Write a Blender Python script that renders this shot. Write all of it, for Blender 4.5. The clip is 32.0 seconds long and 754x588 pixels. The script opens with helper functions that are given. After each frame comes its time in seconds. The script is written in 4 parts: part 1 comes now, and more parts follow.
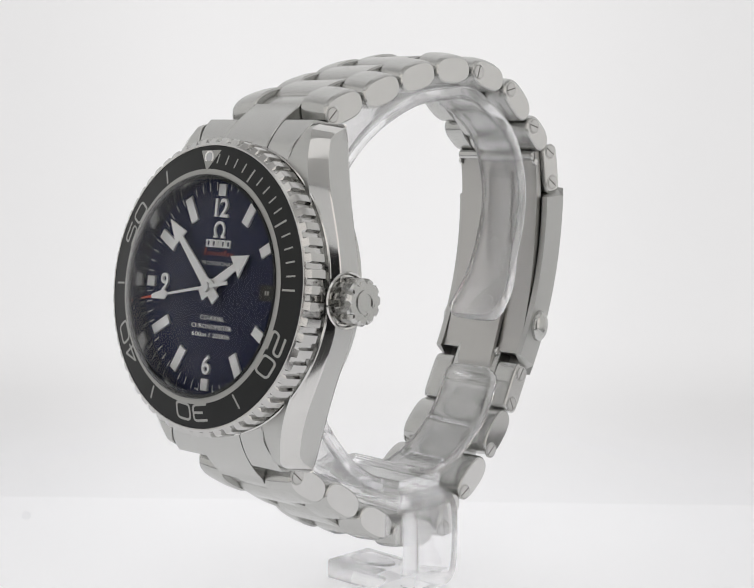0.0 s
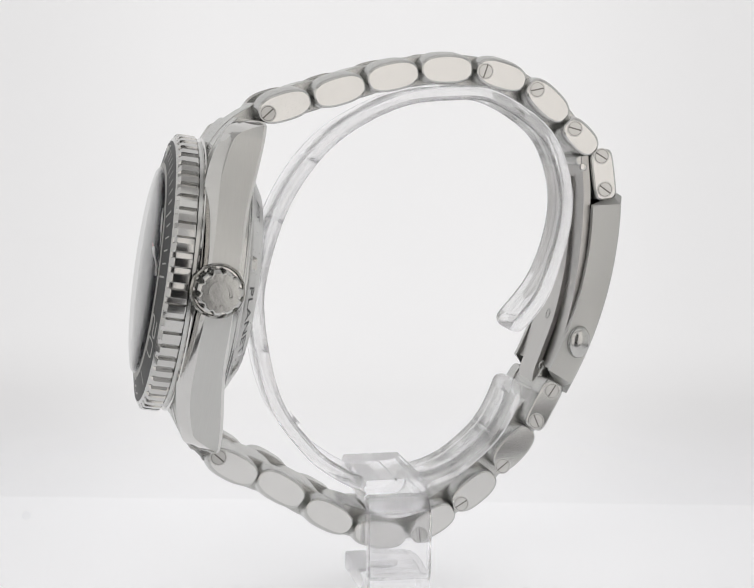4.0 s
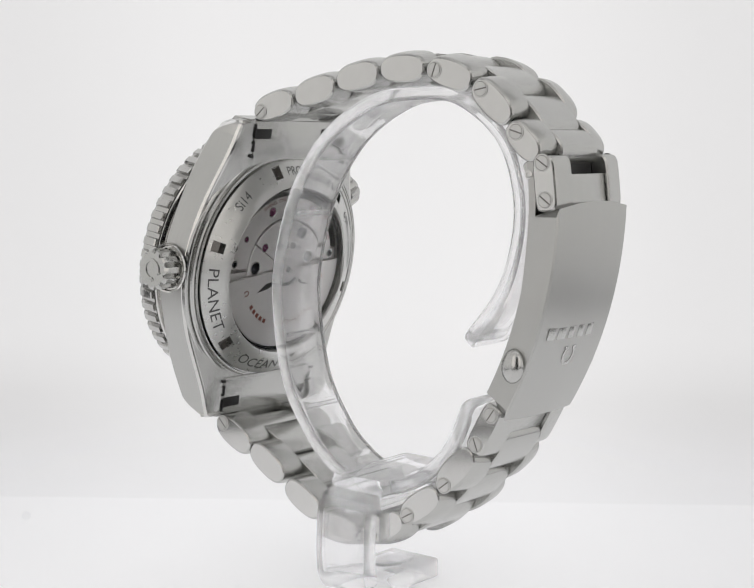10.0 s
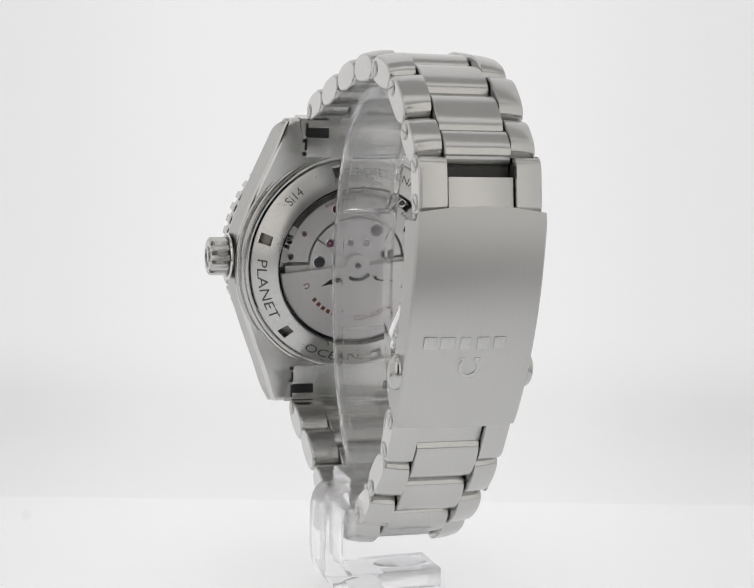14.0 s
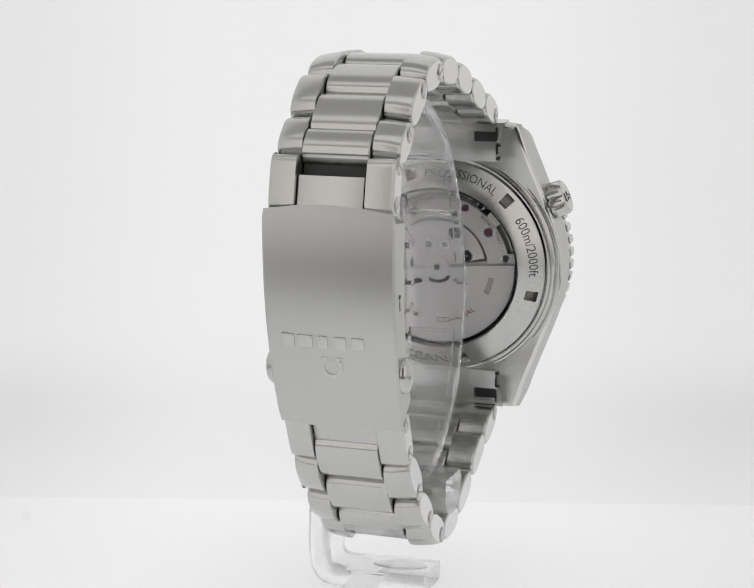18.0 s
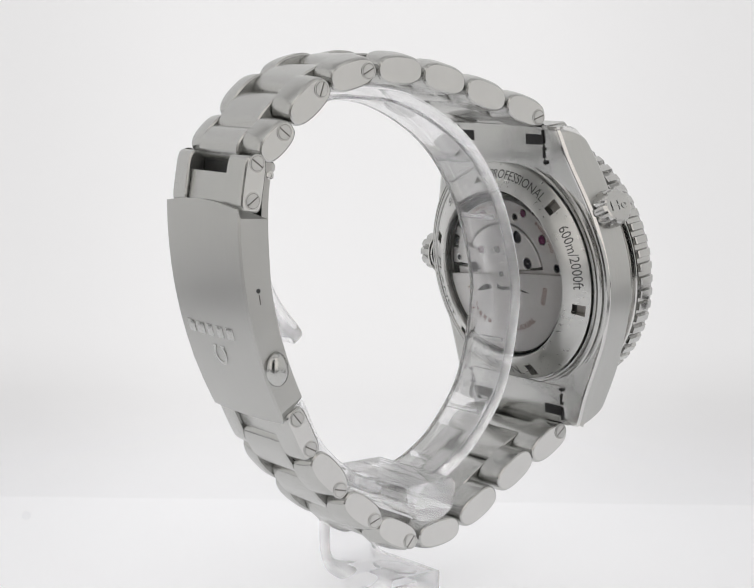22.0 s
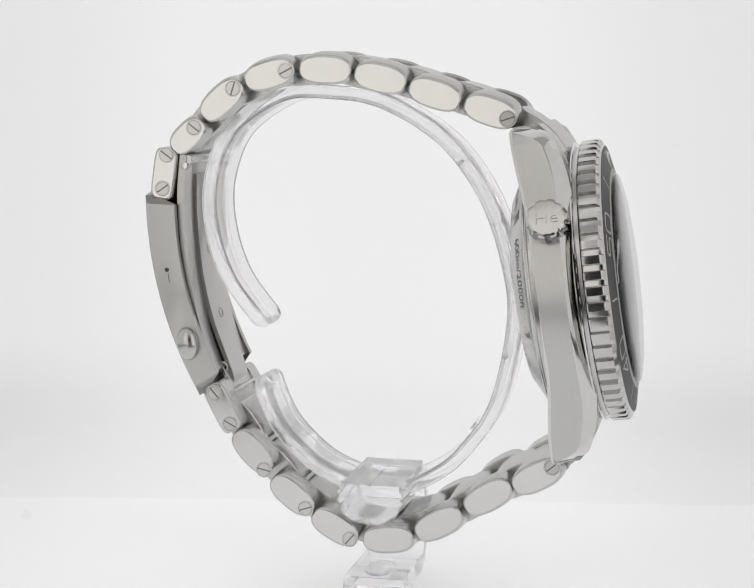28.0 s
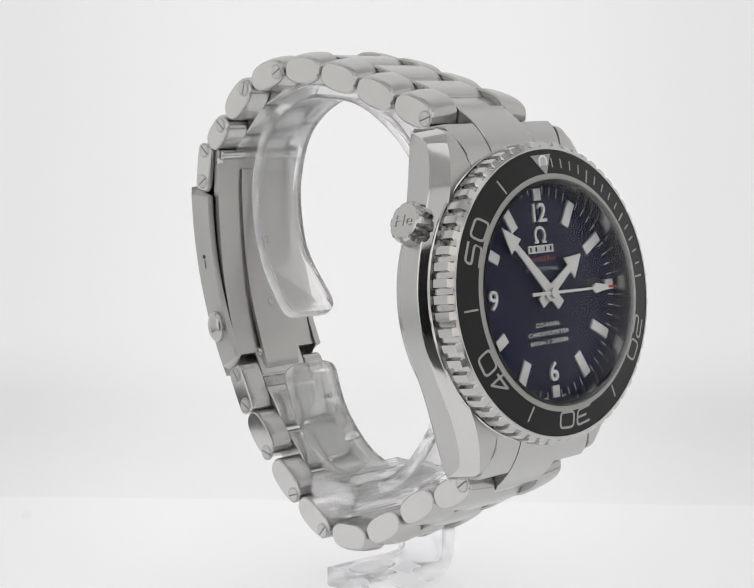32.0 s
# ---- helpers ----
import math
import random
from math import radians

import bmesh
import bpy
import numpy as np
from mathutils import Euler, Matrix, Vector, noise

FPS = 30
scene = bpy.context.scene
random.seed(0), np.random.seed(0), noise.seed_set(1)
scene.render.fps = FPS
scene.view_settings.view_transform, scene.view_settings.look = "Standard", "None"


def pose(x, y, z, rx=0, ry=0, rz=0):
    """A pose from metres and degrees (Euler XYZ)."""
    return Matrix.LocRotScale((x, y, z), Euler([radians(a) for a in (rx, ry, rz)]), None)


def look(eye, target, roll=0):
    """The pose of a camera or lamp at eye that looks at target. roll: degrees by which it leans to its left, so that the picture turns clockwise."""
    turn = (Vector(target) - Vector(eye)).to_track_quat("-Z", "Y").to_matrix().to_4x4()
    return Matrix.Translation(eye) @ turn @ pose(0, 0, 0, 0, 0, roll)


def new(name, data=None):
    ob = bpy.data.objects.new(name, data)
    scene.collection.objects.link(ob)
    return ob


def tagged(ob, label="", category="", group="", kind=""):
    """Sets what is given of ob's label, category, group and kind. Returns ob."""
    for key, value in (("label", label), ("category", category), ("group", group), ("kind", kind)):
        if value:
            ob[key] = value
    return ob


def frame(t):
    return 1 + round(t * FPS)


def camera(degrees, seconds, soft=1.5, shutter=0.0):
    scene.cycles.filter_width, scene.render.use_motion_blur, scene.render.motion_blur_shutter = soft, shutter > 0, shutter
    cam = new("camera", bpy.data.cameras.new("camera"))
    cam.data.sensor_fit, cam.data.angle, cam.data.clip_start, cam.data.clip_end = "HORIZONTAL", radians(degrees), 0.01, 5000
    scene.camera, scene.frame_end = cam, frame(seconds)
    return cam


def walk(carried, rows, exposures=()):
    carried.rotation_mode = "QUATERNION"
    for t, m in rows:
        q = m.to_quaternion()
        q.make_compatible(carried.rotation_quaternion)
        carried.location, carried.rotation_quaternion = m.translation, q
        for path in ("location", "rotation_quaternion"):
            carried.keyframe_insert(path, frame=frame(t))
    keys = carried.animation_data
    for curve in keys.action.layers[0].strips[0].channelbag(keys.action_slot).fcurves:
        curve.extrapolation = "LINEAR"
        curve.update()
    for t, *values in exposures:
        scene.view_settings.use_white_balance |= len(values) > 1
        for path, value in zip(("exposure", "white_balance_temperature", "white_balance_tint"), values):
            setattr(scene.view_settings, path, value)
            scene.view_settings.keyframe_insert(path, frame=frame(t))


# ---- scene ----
U = 0.00097            # metres in one unit of the plan below (close to a millimetre)
FLOOR = 80.4           # the eye stands this many units over the white floor
TURN0, TURN = -38.435, -8.5494   # the turntable: degrees at the start, degrees a second

cam = camera(26.53, 32.0, soft=1.25)
EYE = Vector((0, -255.5, FLOOR)) * U
AIM = EYE + Vector((-0.00653, 0.99198, -0.12621))
walk(cam, [(0.0, look(EYE, AIM, 0.598)), (32.0, look(EYE, AIM, 0.598))])

# ---------------------------------------------------------------- world and lamps
world = bpy.data.worlds.new("world")
scene.world = world
world.use_nodes = True
world.node_tree.nodes["Background"].inputs[0].default_value = (0.02, 0.02, 0.022, 1)
world.node_tree.nodes["Background"].inputs[1].default_value = 1.0
scene.view_settings.exposure = 0.0


def softbox(name, eye, target, sx, sy, power, color=(1, 0.99, 0.985)):
    data = bpy.data.lights.new(name, "AREA")
    data.shape, data.size, data.size_y, data.energy, data.color = "RECTANGLE", sx, sy, power, color
    ob = new(name, data)
    ob.matrix_world = look(eye, target)
    return ob


softbox("softbox_top", (0, -0.150, 0.357), (0, -0.150, 0), 0.50, 0.12, 0.10)
softbox("softbox_side", (-0.298, -0.075, 0.17), (0, -0.075, 0.17), 0.320, 0.34, 0.059)
softbox("softbox_side", (0.298, -0.075, 0.17), (0, -0.075, 0.17), 0.320, 0.34, 0.059)


# ---------------------------------------------------------------- materials
def material(name, color, metal=0.0, rough=0.5, grain=None, bump=0.0, vary=0.0, rvary=0.0, ior=1.45, aniso=0.0):
    """grain: scale of the noise on each axis, in cycles a metre."""
    m = bpy.data.materials.new(name)
    m.use_nodes = True
    n, l = m.node_tree.nodes, m.node_tree.links
    p = n["Principled BSDF"]
    p.inputs["Base Color"].default_value = (*color, 1)
    p.inputs["Metallic"].default_value = metal
    p.inputs["Roughness"].default_value = rough
    p.inputs["IOR"].default_value = ior
    if aniso:
        p.inputs["Anisotropic"].default_value = aniso
        p.inputs["Anisotropic Rotation"].default_value = 0.25
        tg = n.new("ShaderNodeTangent")
        tg.direction_type, tg.axis = "RADIAL", "X"
        l.new(tg.outputs[0], p.inputs["Tangent"])
    if grain:
        tc, mp = n.new("ShaderNodeTexCoord"), n.new("ShaderNodeMapping")
        l.new(tc.outputs["Object"], mp.inputs["Vector"])
        mp.inputs["Scale"].default_value = grain
        fine = n.new("ShaderNodeTexNoise")
        fine.inputs["Scale"].default_value = 1.0
        fine.inputs["Detail"].default_value = 3.0
        l.new(mp.outputs["Vector"], fine.inputs["Vector"])
        wide = n.new("ShaderNodeTexNoise")
        wide.inputs["Scale"].default_value = 180.0
        wide.inputs["Detail"].default_value = 4.0
        l.new(tc.outputs["Object"], wide.inputs["Vector"])
        mix = n.new("ShaderNodeMath")
        mix.operation = "MULTIPLY_ADD"
        l.new(wide.outputs["Fac"], mix.inputs[0])
        mix.inputs[1].default_value = 0.5
        l.new(fine.outputs["Fac"], mix.inputs[2])
        if rvary:
            r = n.new("ShaderNodeMapRange")
            r.inputs["From Min"].default_value, r.inputs["From Max"].default_value = 0.35, 1.15
            r.inputs["To Min"].default_value, r.inputs["To Max"].default_value = rough - rvary, rough + rvary
            l.new(mix.outputs[0], r.inputs["Value"])
            l.new(r.outputs[0], p.inputs["Roughness"])
        if vary:
            c = n.new("ShaderNodeMapRange")
            c.inputs["From Min"].default_value, c.inputs["From Max"].default_value = 0.35, 1.15
            c.inputs["To Min"].default_value, c.inputs["To Max"].default_value = 1 - vary, 1 + vary
            l.new(mix.outputs[0], c.inputs["Value"])
            t = n.new("ShaderNodeVectorMath")
            t.operation = "SCALE"
            t.inputs[0].default_value = color
            l.new(c.outputs[0], t.inputs["Scale"])
            l.new(t.outputs[0], p.inputs["Base Color"])
        if bump:
            b = n.new("ShaderNodeBump")
            b.inputs["Strength"].default_value = bump
            b.inputs["Distance"].default_value = 0.00002
            l.new(fine.outputs["Fac"], b.inputs["Height"])
            l.new(b.outputs[0], p.inputs["Normal"])
    return m


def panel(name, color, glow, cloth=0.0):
    """White sheet whose own glow stands in for light on it or through it."""
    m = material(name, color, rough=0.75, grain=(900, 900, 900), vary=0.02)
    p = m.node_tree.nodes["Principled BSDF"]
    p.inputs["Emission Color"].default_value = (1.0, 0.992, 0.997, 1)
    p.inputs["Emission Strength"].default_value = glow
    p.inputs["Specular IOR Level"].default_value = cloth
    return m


def pane(name, tint, gloss=0.04, strength=1.0, sheen=0.0):
    """A thin clear pane: what lies behind it, and a reflection that grows at a grazing look."""
    m = bpy.data.materials.new(name)
    m.use_nodes = True
    n, l = m.node_tree.nodes, m.node_tree.links
    n.remove(n["Principled BSDF"])
    clear, shine, mix, fr = n.new("ShaderNodeBsdfTransparent"), n.new("ShaderNodeBsdfGlossy"), n.new("ShaderNodeMixShader"), n.new("ShaderNodeFresnel")
    clear.inputs["Color"].default_value = (*tint, 1)
    shine.inputs["Roughness"].default_value = gloss
    fr.inputs["IOR"].default_value = 1.0 + 0.5 * strength
    lw, power, add = n.new("ShaderNodeLayerWeight"), n.new("ShaderNodeMath"), n.new("ShaderNodeMath")
    lw.inputs["Blend"].default_value = 0.5
    power.operation, add.operation, add.use_clamp = "POWER", "MULTIPLY_ADD", True
    l.new(lw.outputs["Facing"], power.inputs[0])
    power.inputs[1].default_value = 5.0
    l.new(power.outputs[0], add.inputs[0])
    add.inputs[1].default_value = sheen
    l.new(fr.outputs[0], add.inputs[2])
    l.new(add.outputs[0], mix.inputs[0])
    l.new(clear.outputs[0], mix.inputs[1])
    l.new(shine.outputs[0], mix.inputs[2])
    l.new(mix.outputs[0], n["Material Output"].inputs["Surface"])
    return m


def clear_plastic(name, rough0=0.0, rough1=0.015, through_=0.95, solid=0.80):
    m = bpy.data.materials.new(name)
    m.use_nodes = True
    p = m.node_tree.nodes["Principled BSDF"]
    p.inputs["Base Color"].default_value = (0.985, 0.985, 0.99, 1)
    p.inputs["Transmission Weight"].default_value = through_
    p.inputs["IOR"].default_value = 1.41
    n, l = m.node_tree.nodes, m.node_tree.links
    tc, smear, rough_ = n.new("ShaderNodeTexCoord"), n.new("ShaderNodeTexNoise"), n.new("ShaderNodeMapRange")
    smear.inputs["Scale"].default_value, smear.inputs["Detail"].default_value = 220.0, 3.0
    l.new(tc.outputs["Object"], smear.inputs["Vector"])
    rough_.inputs["To Min"].default_value, rough_.inputs["To Max"].default_value = rough0, rough1
    l.new(smear.outputs["Fac"], rough_.inputs["Value"])
    l.new(rough_.outputs[0], p.inputs["Roughness"])
    clear, mix = n.new("ShaderNodeBsdfTransparent"), n.new("ShaderNodeMixShader")
    clear.inputs["Color"].default_value = (0.985, 0.985, 0.99, 1)
    mix.inputs[0].default_value = solid
    l.new(clear.outputs[0], mix.inputs[1])
    l.new(p.outputs[0], mix.inputs[2])
    l.new(mix.outputs[0], n["Material Output"].inputs["Surface"])
    return m


STEEL = (0.535, 0.536, 0.522)
M_BRUSH = material("brushed_steel", STEEL, 1, 0.24, (9000, 120, 120), 0.05, 0.06, 0.04, aniso=0.85)
M_COVER = material("brushed_steel_cover", STEEL, 1, 0.40, (9000, 120, 120), 0.03, 0.03, 0.03, aniso=0.6)
M_BRUSH_V = material("brushed_steel_case", STEEL, 1, 0.36, (300, 300, 9000), 0.2, 0.05, 0.06)
M_POL = material("polished_steel", (0.66, 0.655, 0.64), 1, 0.10, (500, 500, 500), 0.0, 0.03, 0.03)
M_SATIN = material("satin_steel", STEEL, 1, 0.22, (3000, 3000, 3000), 0.15, 0.05, 0.05)
M_COIN = material("coin_edge_steel", (0.55, 0.547, 0.535), 1, 0.16, (500, 500, 500), 0.0, 0.03, 0.03)
M_BACKPLATE = material("satin_back_steel", STEEL, 1, 0.29, (1200, 1200, 1200), 0.02, 0.04, 0.04)
M_BLADE = material("satin_blade_steel", (0.49, 0.483, 0.468), 1, 0.30, (700, 60, 60), 0.0, 0.012, 0.0)
M_SCREW = material("screw_steel", (0.62, 0.615, 0.60), 1, 0.30, (2000, 2000, 2000), 0.1, 0.05, 0.05)
# dark steel; on slots, gaps and cut-outs its colour stands in for shade
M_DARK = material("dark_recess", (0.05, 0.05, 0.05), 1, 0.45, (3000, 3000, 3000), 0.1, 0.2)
# darker steel tone that puts shade into grooves, notches and screw slots
M_RECESS = material("recess_shade_steel", (0.20, 0.19, 0.18), 1, 0.4, (3000, 3000, 3000), 0.1, 0.2)
M_FLANGE = material("steel_flange", (0.42, 0.42, 0.43), 1, 0.20, (3000, 3000, 3000), 0, 0.1)
M_INSERT = material("black_aluminium", (0.012, 0.013, 0.013), 0.0, 0.42, (4000, 4000, 4000), 0.05, 0.15, 0.05, ior=1.36)
M_MARK = material("silver_print", (0.38, 0.38, 0.365), 0.2, 0.45, (4000, 4000, 4000), 0, 0.06)
M_DIAL = material("midnight_lacquer", (0.011, 0.014, 0.045), 0.0, 0.26, (900, 900, 900), 0.0, 0.08, 0.02, ior=1.26)
M_WHITE = material("white_lume", (0.94, 0.945, 0.93), 0, 0.5, (3000, 3000, 3000), 0.05, 0.03)
M_GREYP = material("grey_print", (0.56, 0.57, 0.59), 0, 0.5, (4000, 4000, 4000), 0, 0.05)
M_DULLRED = material("dull_red_fill", (0.21, 0.072, 0.055), 0, 0.5, (3000, 3000, 3000), 0, 0.08)
M_RED = material("red_paint", (0.55, 0.06, 0.03), 0, 0.45, (3000, 3000, 3000), 0, 0.08)
M_DIALRED = material("dark_red_print", (0.20, 0.025, 0.022), 0, 0.5, (3000, 3000, 3000), 0, 0.1)
M_HAND = material("hand_steel", (0.92, 0.92, 0.90), 0.3, 0.35, (4000, 4000, 4000), 0.0, 0.04, 0.04)
M_PLATE = material("rhodium_plate", (0.80, 0.79, 0.78), 0.85, 0.52, (1500, 1500, 1500), 0.05, 0.05, 0.05)
M_JEWEL = material("ruby", (0.12, 0.03, 0.075), 0, 0.12, (3000, 3000, 3000), 0, 0.1)
M_BLACKSCREW = material("blackened_steel", (0.05, 0.05, 0.06), 1, 0.25, (3000, 3000, 3000), 0, 0.1)
M_ENGRAVE = material("engraved_shadow", (0.12, 0.12, 0.12), 1, 0.55, (3000, 3000, 3000), 0, 0.1)
M_CRYSTAL = pane("sapphire", (0.985, 0.988, 0.995), 0.02, 0.62, 0.6)
M_GLASSBACK = pane("display_back_glass", (0.95, 0.95, 0.95), 0.05, 0.5)
M_PLASTIC = clear_plastic("clear_acrylic")
M_FROST = clear_plastic("moulded_acrylic_edge", 0.04, 0.14, 0.90, 0.82)
M_BACK = panel("glowing_white", (0.30, 0.30, 0.30), 0.62)
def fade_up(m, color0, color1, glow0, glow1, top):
    """The sheet's colour and painted-in glow shift from floor values up to this height."""
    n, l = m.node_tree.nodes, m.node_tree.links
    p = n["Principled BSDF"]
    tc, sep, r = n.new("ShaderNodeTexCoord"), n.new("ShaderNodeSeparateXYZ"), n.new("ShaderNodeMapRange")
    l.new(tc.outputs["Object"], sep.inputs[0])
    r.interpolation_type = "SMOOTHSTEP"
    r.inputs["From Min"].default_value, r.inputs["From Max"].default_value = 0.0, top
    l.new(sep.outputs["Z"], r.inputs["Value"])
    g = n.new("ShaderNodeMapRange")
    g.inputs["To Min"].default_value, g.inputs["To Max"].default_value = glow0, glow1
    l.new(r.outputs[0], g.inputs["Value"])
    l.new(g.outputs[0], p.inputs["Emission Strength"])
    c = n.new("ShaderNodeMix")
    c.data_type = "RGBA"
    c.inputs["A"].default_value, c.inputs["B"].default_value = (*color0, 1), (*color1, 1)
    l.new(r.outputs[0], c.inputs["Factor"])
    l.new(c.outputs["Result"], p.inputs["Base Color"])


# the floor glows by itself, in place of lamplight falling on it
M_FLOOR = panel("white_acrylic_floor_glow", (0.72, 0.725, 0.745), 0.372, 0.2)
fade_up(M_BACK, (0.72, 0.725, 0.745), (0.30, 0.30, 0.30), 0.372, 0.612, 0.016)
# unseen tent surfaces; their glow is added to brighten what the steel mirrors
M_CLOTH = panel("white_tent_glow", (0.68, 0.68, 0.67), 0.11)
M_FLAP = panel("warm_glow_flap", (0.66, 0.64, 0.62), 0.66)
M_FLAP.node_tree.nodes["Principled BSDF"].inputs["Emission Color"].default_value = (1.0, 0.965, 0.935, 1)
M_TOPCLOTH = panel("grey_tent_top_glow", (0.55, 0.55, 0.545), 0.05)
M_FRONT = panel("grey_front_glow", (0.45, 0.45, 0.45), 0.38)


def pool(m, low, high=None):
    """A pool of light painted into the glow: it falls off to both sides, low down more than high up.
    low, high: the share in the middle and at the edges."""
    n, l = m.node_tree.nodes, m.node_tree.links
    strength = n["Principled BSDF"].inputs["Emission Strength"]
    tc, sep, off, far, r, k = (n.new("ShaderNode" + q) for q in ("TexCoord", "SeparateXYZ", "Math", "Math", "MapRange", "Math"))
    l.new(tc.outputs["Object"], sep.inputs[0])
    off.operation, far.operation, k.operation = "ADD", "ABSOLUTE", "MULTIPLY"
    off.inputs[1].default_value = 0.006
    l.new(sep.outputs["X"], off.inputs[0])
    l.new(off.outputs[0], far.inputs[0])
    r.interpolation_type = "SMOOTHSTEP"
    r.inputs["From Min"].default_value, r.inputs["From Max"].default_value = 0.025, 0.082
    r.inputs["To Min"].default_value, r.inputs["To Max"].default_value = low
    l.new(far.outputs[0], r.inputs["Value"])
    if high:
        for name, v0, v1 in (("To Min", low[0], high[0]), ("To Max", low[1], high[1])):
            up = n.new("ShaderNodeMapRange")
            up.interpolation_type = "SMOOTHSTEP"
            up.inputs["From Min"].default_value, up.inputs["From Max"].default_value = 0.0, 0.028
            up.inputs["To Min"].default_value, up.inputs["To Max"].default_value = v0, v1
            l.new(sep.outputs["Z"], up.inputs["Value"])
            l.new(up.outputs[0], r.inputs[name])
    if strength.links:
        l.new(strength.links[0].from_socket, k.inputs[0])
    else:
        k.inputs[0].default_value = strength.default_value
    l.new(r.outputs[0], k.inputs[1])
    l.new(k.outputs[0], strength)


# brighter middle painted into the glow of floor and backdrop
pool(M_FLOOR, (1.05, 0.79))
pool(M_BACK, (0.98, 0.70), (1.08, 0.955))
M_DARKROOM = material("unlit_room", (0.01, 0.01, 0.011), 0, 0.8, (300, 300, 300), 0, 0.2)
M_BLACKWALL = material("dark_plinth", (0.075, 0.075, 0.077), 0, 0.8, (300, 300, 300), 0, 0.2)
M_SPOT = panel("grey_speck", (0.68, 0.685, 0.70), 0.30)


# ---------------------------------------------------------------- mesh helpers (units of the plan)
def part(name, bm, mats, parent, label="", m=None, smooth=32):
    bmesh.ops.scale(bm, vec=(U, U, U), verts=bm.verts)
    bmesh.ops.recalc_face_normals(bm, faces=bm.faces)
    me = bpy.data.meshes.new(name)
    bm.to_mesh(me)
    bm.free()
    for mat in mats if isinstance(mats, (list, tuple)) else [mats]:
        me.materials.append(mat)
    me.shade_smooth()
    me.set_sharp_from_angle(angle=radians(smooth))
    return again(name, me, parent, m, label)


def again(name, me, parent, m=None, label=""):
    ob = new(name, me)
    ob.parent = parent
    if m is not None:
        m = m.copy()
        m.translation = m.translation * U
        ob.matrix_local = m
    return tagged(ob, label)


def lathe(bm, profile, n=96, closed=False, mat=0, wobble=None):
    """Turn (r, z) points round z. wobble(a, k): added to the radius of row k at angle a."""
    rows = []
    for k, (r, z) in enumerate(profile):
        if r < 1e-6:
            rows.append([bm.verts.new((0, 0, z))])
            continue
        row = []
        for i in range(n):
            a = 2 * math.pi * i / n
            q = r + (wobble(a, k) if wobble else 0)
            row.append(bm.verts.new((q * math.cos(a), q * math.sin(a), z)))
        rows.append(row)
    pairs = list(zip(rows, rows[1:])) + ([(rows[-1], rows[0])] if closed else [])
    for a, b in pairs:
        for i in range(n):
            j = (i + 1) % n
            if len(a) == 1 and len(b) == 1:
                continue
            if len(a) == 1:
                f = bm.faces.new((a[0], b[i], b[j]))
            elif len(b) == 1:
                f = bm.faces.new((a[i], a[j], b[0]))
            else:
                f = bm.faces.new((a[i], a[j], b[j], b[i]))
            f.material_index = mat
    return rows


def loft(bm, rings, cap=True, closed=True, mat=0, capmats=None):
    """Skin between rings of equally many points. Returns the rows of faces."""
    vs = [[bm.verts.new(p) for p in ring] for ring in rings]
    n = len(vs[0])
    out = []
    for a, b in zip(vs, vs[1:]):
        row = []
        for i in range(n if closed else n - 1):
            j = (i + 1) % n
            f = bm.faces.new((a[i], a[j], b[j], b[i]))
            f.material_index = mat
            row.append(f)
        out.append(row)
    if cap:
        c = capmats or (mat, mat)
        for ring, k in ((vs[0], c[0]), (vs[-1], c[1])):
            bm.faces.new(ring).material_index = k
    return out


def prism(bm, pts, z0, z1, mat=0, top=None):
    """A plate: outline (x, y) from z0 to z1."""
    rings = [[(x, y, z0) for x, y in pts], [(x, y, z1) for x, y in pts]]
    loft(bm, rings, mat=mat, capmats=(mat, mat if top is None else top))


def slab(bm, x0, x1, y0, y1, z0, z1, bevel=0.0, mat=0):
    g = bmesh.ops.create_cube(bm, size=1.0)["verts"]
    for v in g:
        v.co = ((x0 + x1) / 2 + v.co.x * (x1 - x0), (y0 + y1) / 2 + v.co.y * (y1 - y0), (z0 + z1) / 2 + v.co.z * (z1 - z0))
    faces = {f for v in g for f in v.link_faces}
    for f in faces:
        f.material_index = mat
    if bevel:
        bmesh.ops.bevel(bm, geom=list({e for f in faces for e in f.edges}), offset=bevel, segments=2, affect="EDGES", profile=0.6)


def circle(r, n=24, cx=0.0, cy=0.0, a0=0.0):
    return [(cx + r * math.cos(a0 + 2 * math.pi * i / n), cy + r * math.sin(a0 + 2 * math.pi * i / n)) for i in range(n)]


def oval(a, b, n=28, p=2.5):
    out = []
    for i in range(n):
        t = 2 * math.pi * i / n
        c, s = math.cos(t), math.sin(t)
        out.append((a * math.copysign(abs(c) ** (2 / p), c), b * math.copysign(abs(s) ** (2 / p), s)))
    return out


def smoothstep(a, b, x):
    t = min(1.0, max(0.0, (x - a) / (b - a)))
    return t * t * (3 - 2 * t)


def lerp_table(table, x):
    if x <= table[0][0]:
        return table[0][1]
    for (x0, y0), (x1, y1) in zip(table, table[1:]):
        if x <= x1:
            return y0 + (y1 - y0) * (x - x0) / (x1 - x0)
    return table[-1][1]


def spline(pts, per=8):
    """Catmull-Rom through a few points."""
    p = [Vector(q) for q in pts]
    p = [2 * p[0] - p[1]] + p + [2 * p[-1] - p[-2]]
    out = []
    for i in range(1, len(p) - 2):
        a, b, c, d = p[i - 1:i + 3]
        for k in range(per):
            t = k / per
            out.append(0.5 * (2 * b + (c - a) * t + (2 * a - 5 * b + 4 * c - d) * t * t + (3 * b - a - 3 * c + d) * t ** 3))
    out.append(p[-2])
    return out


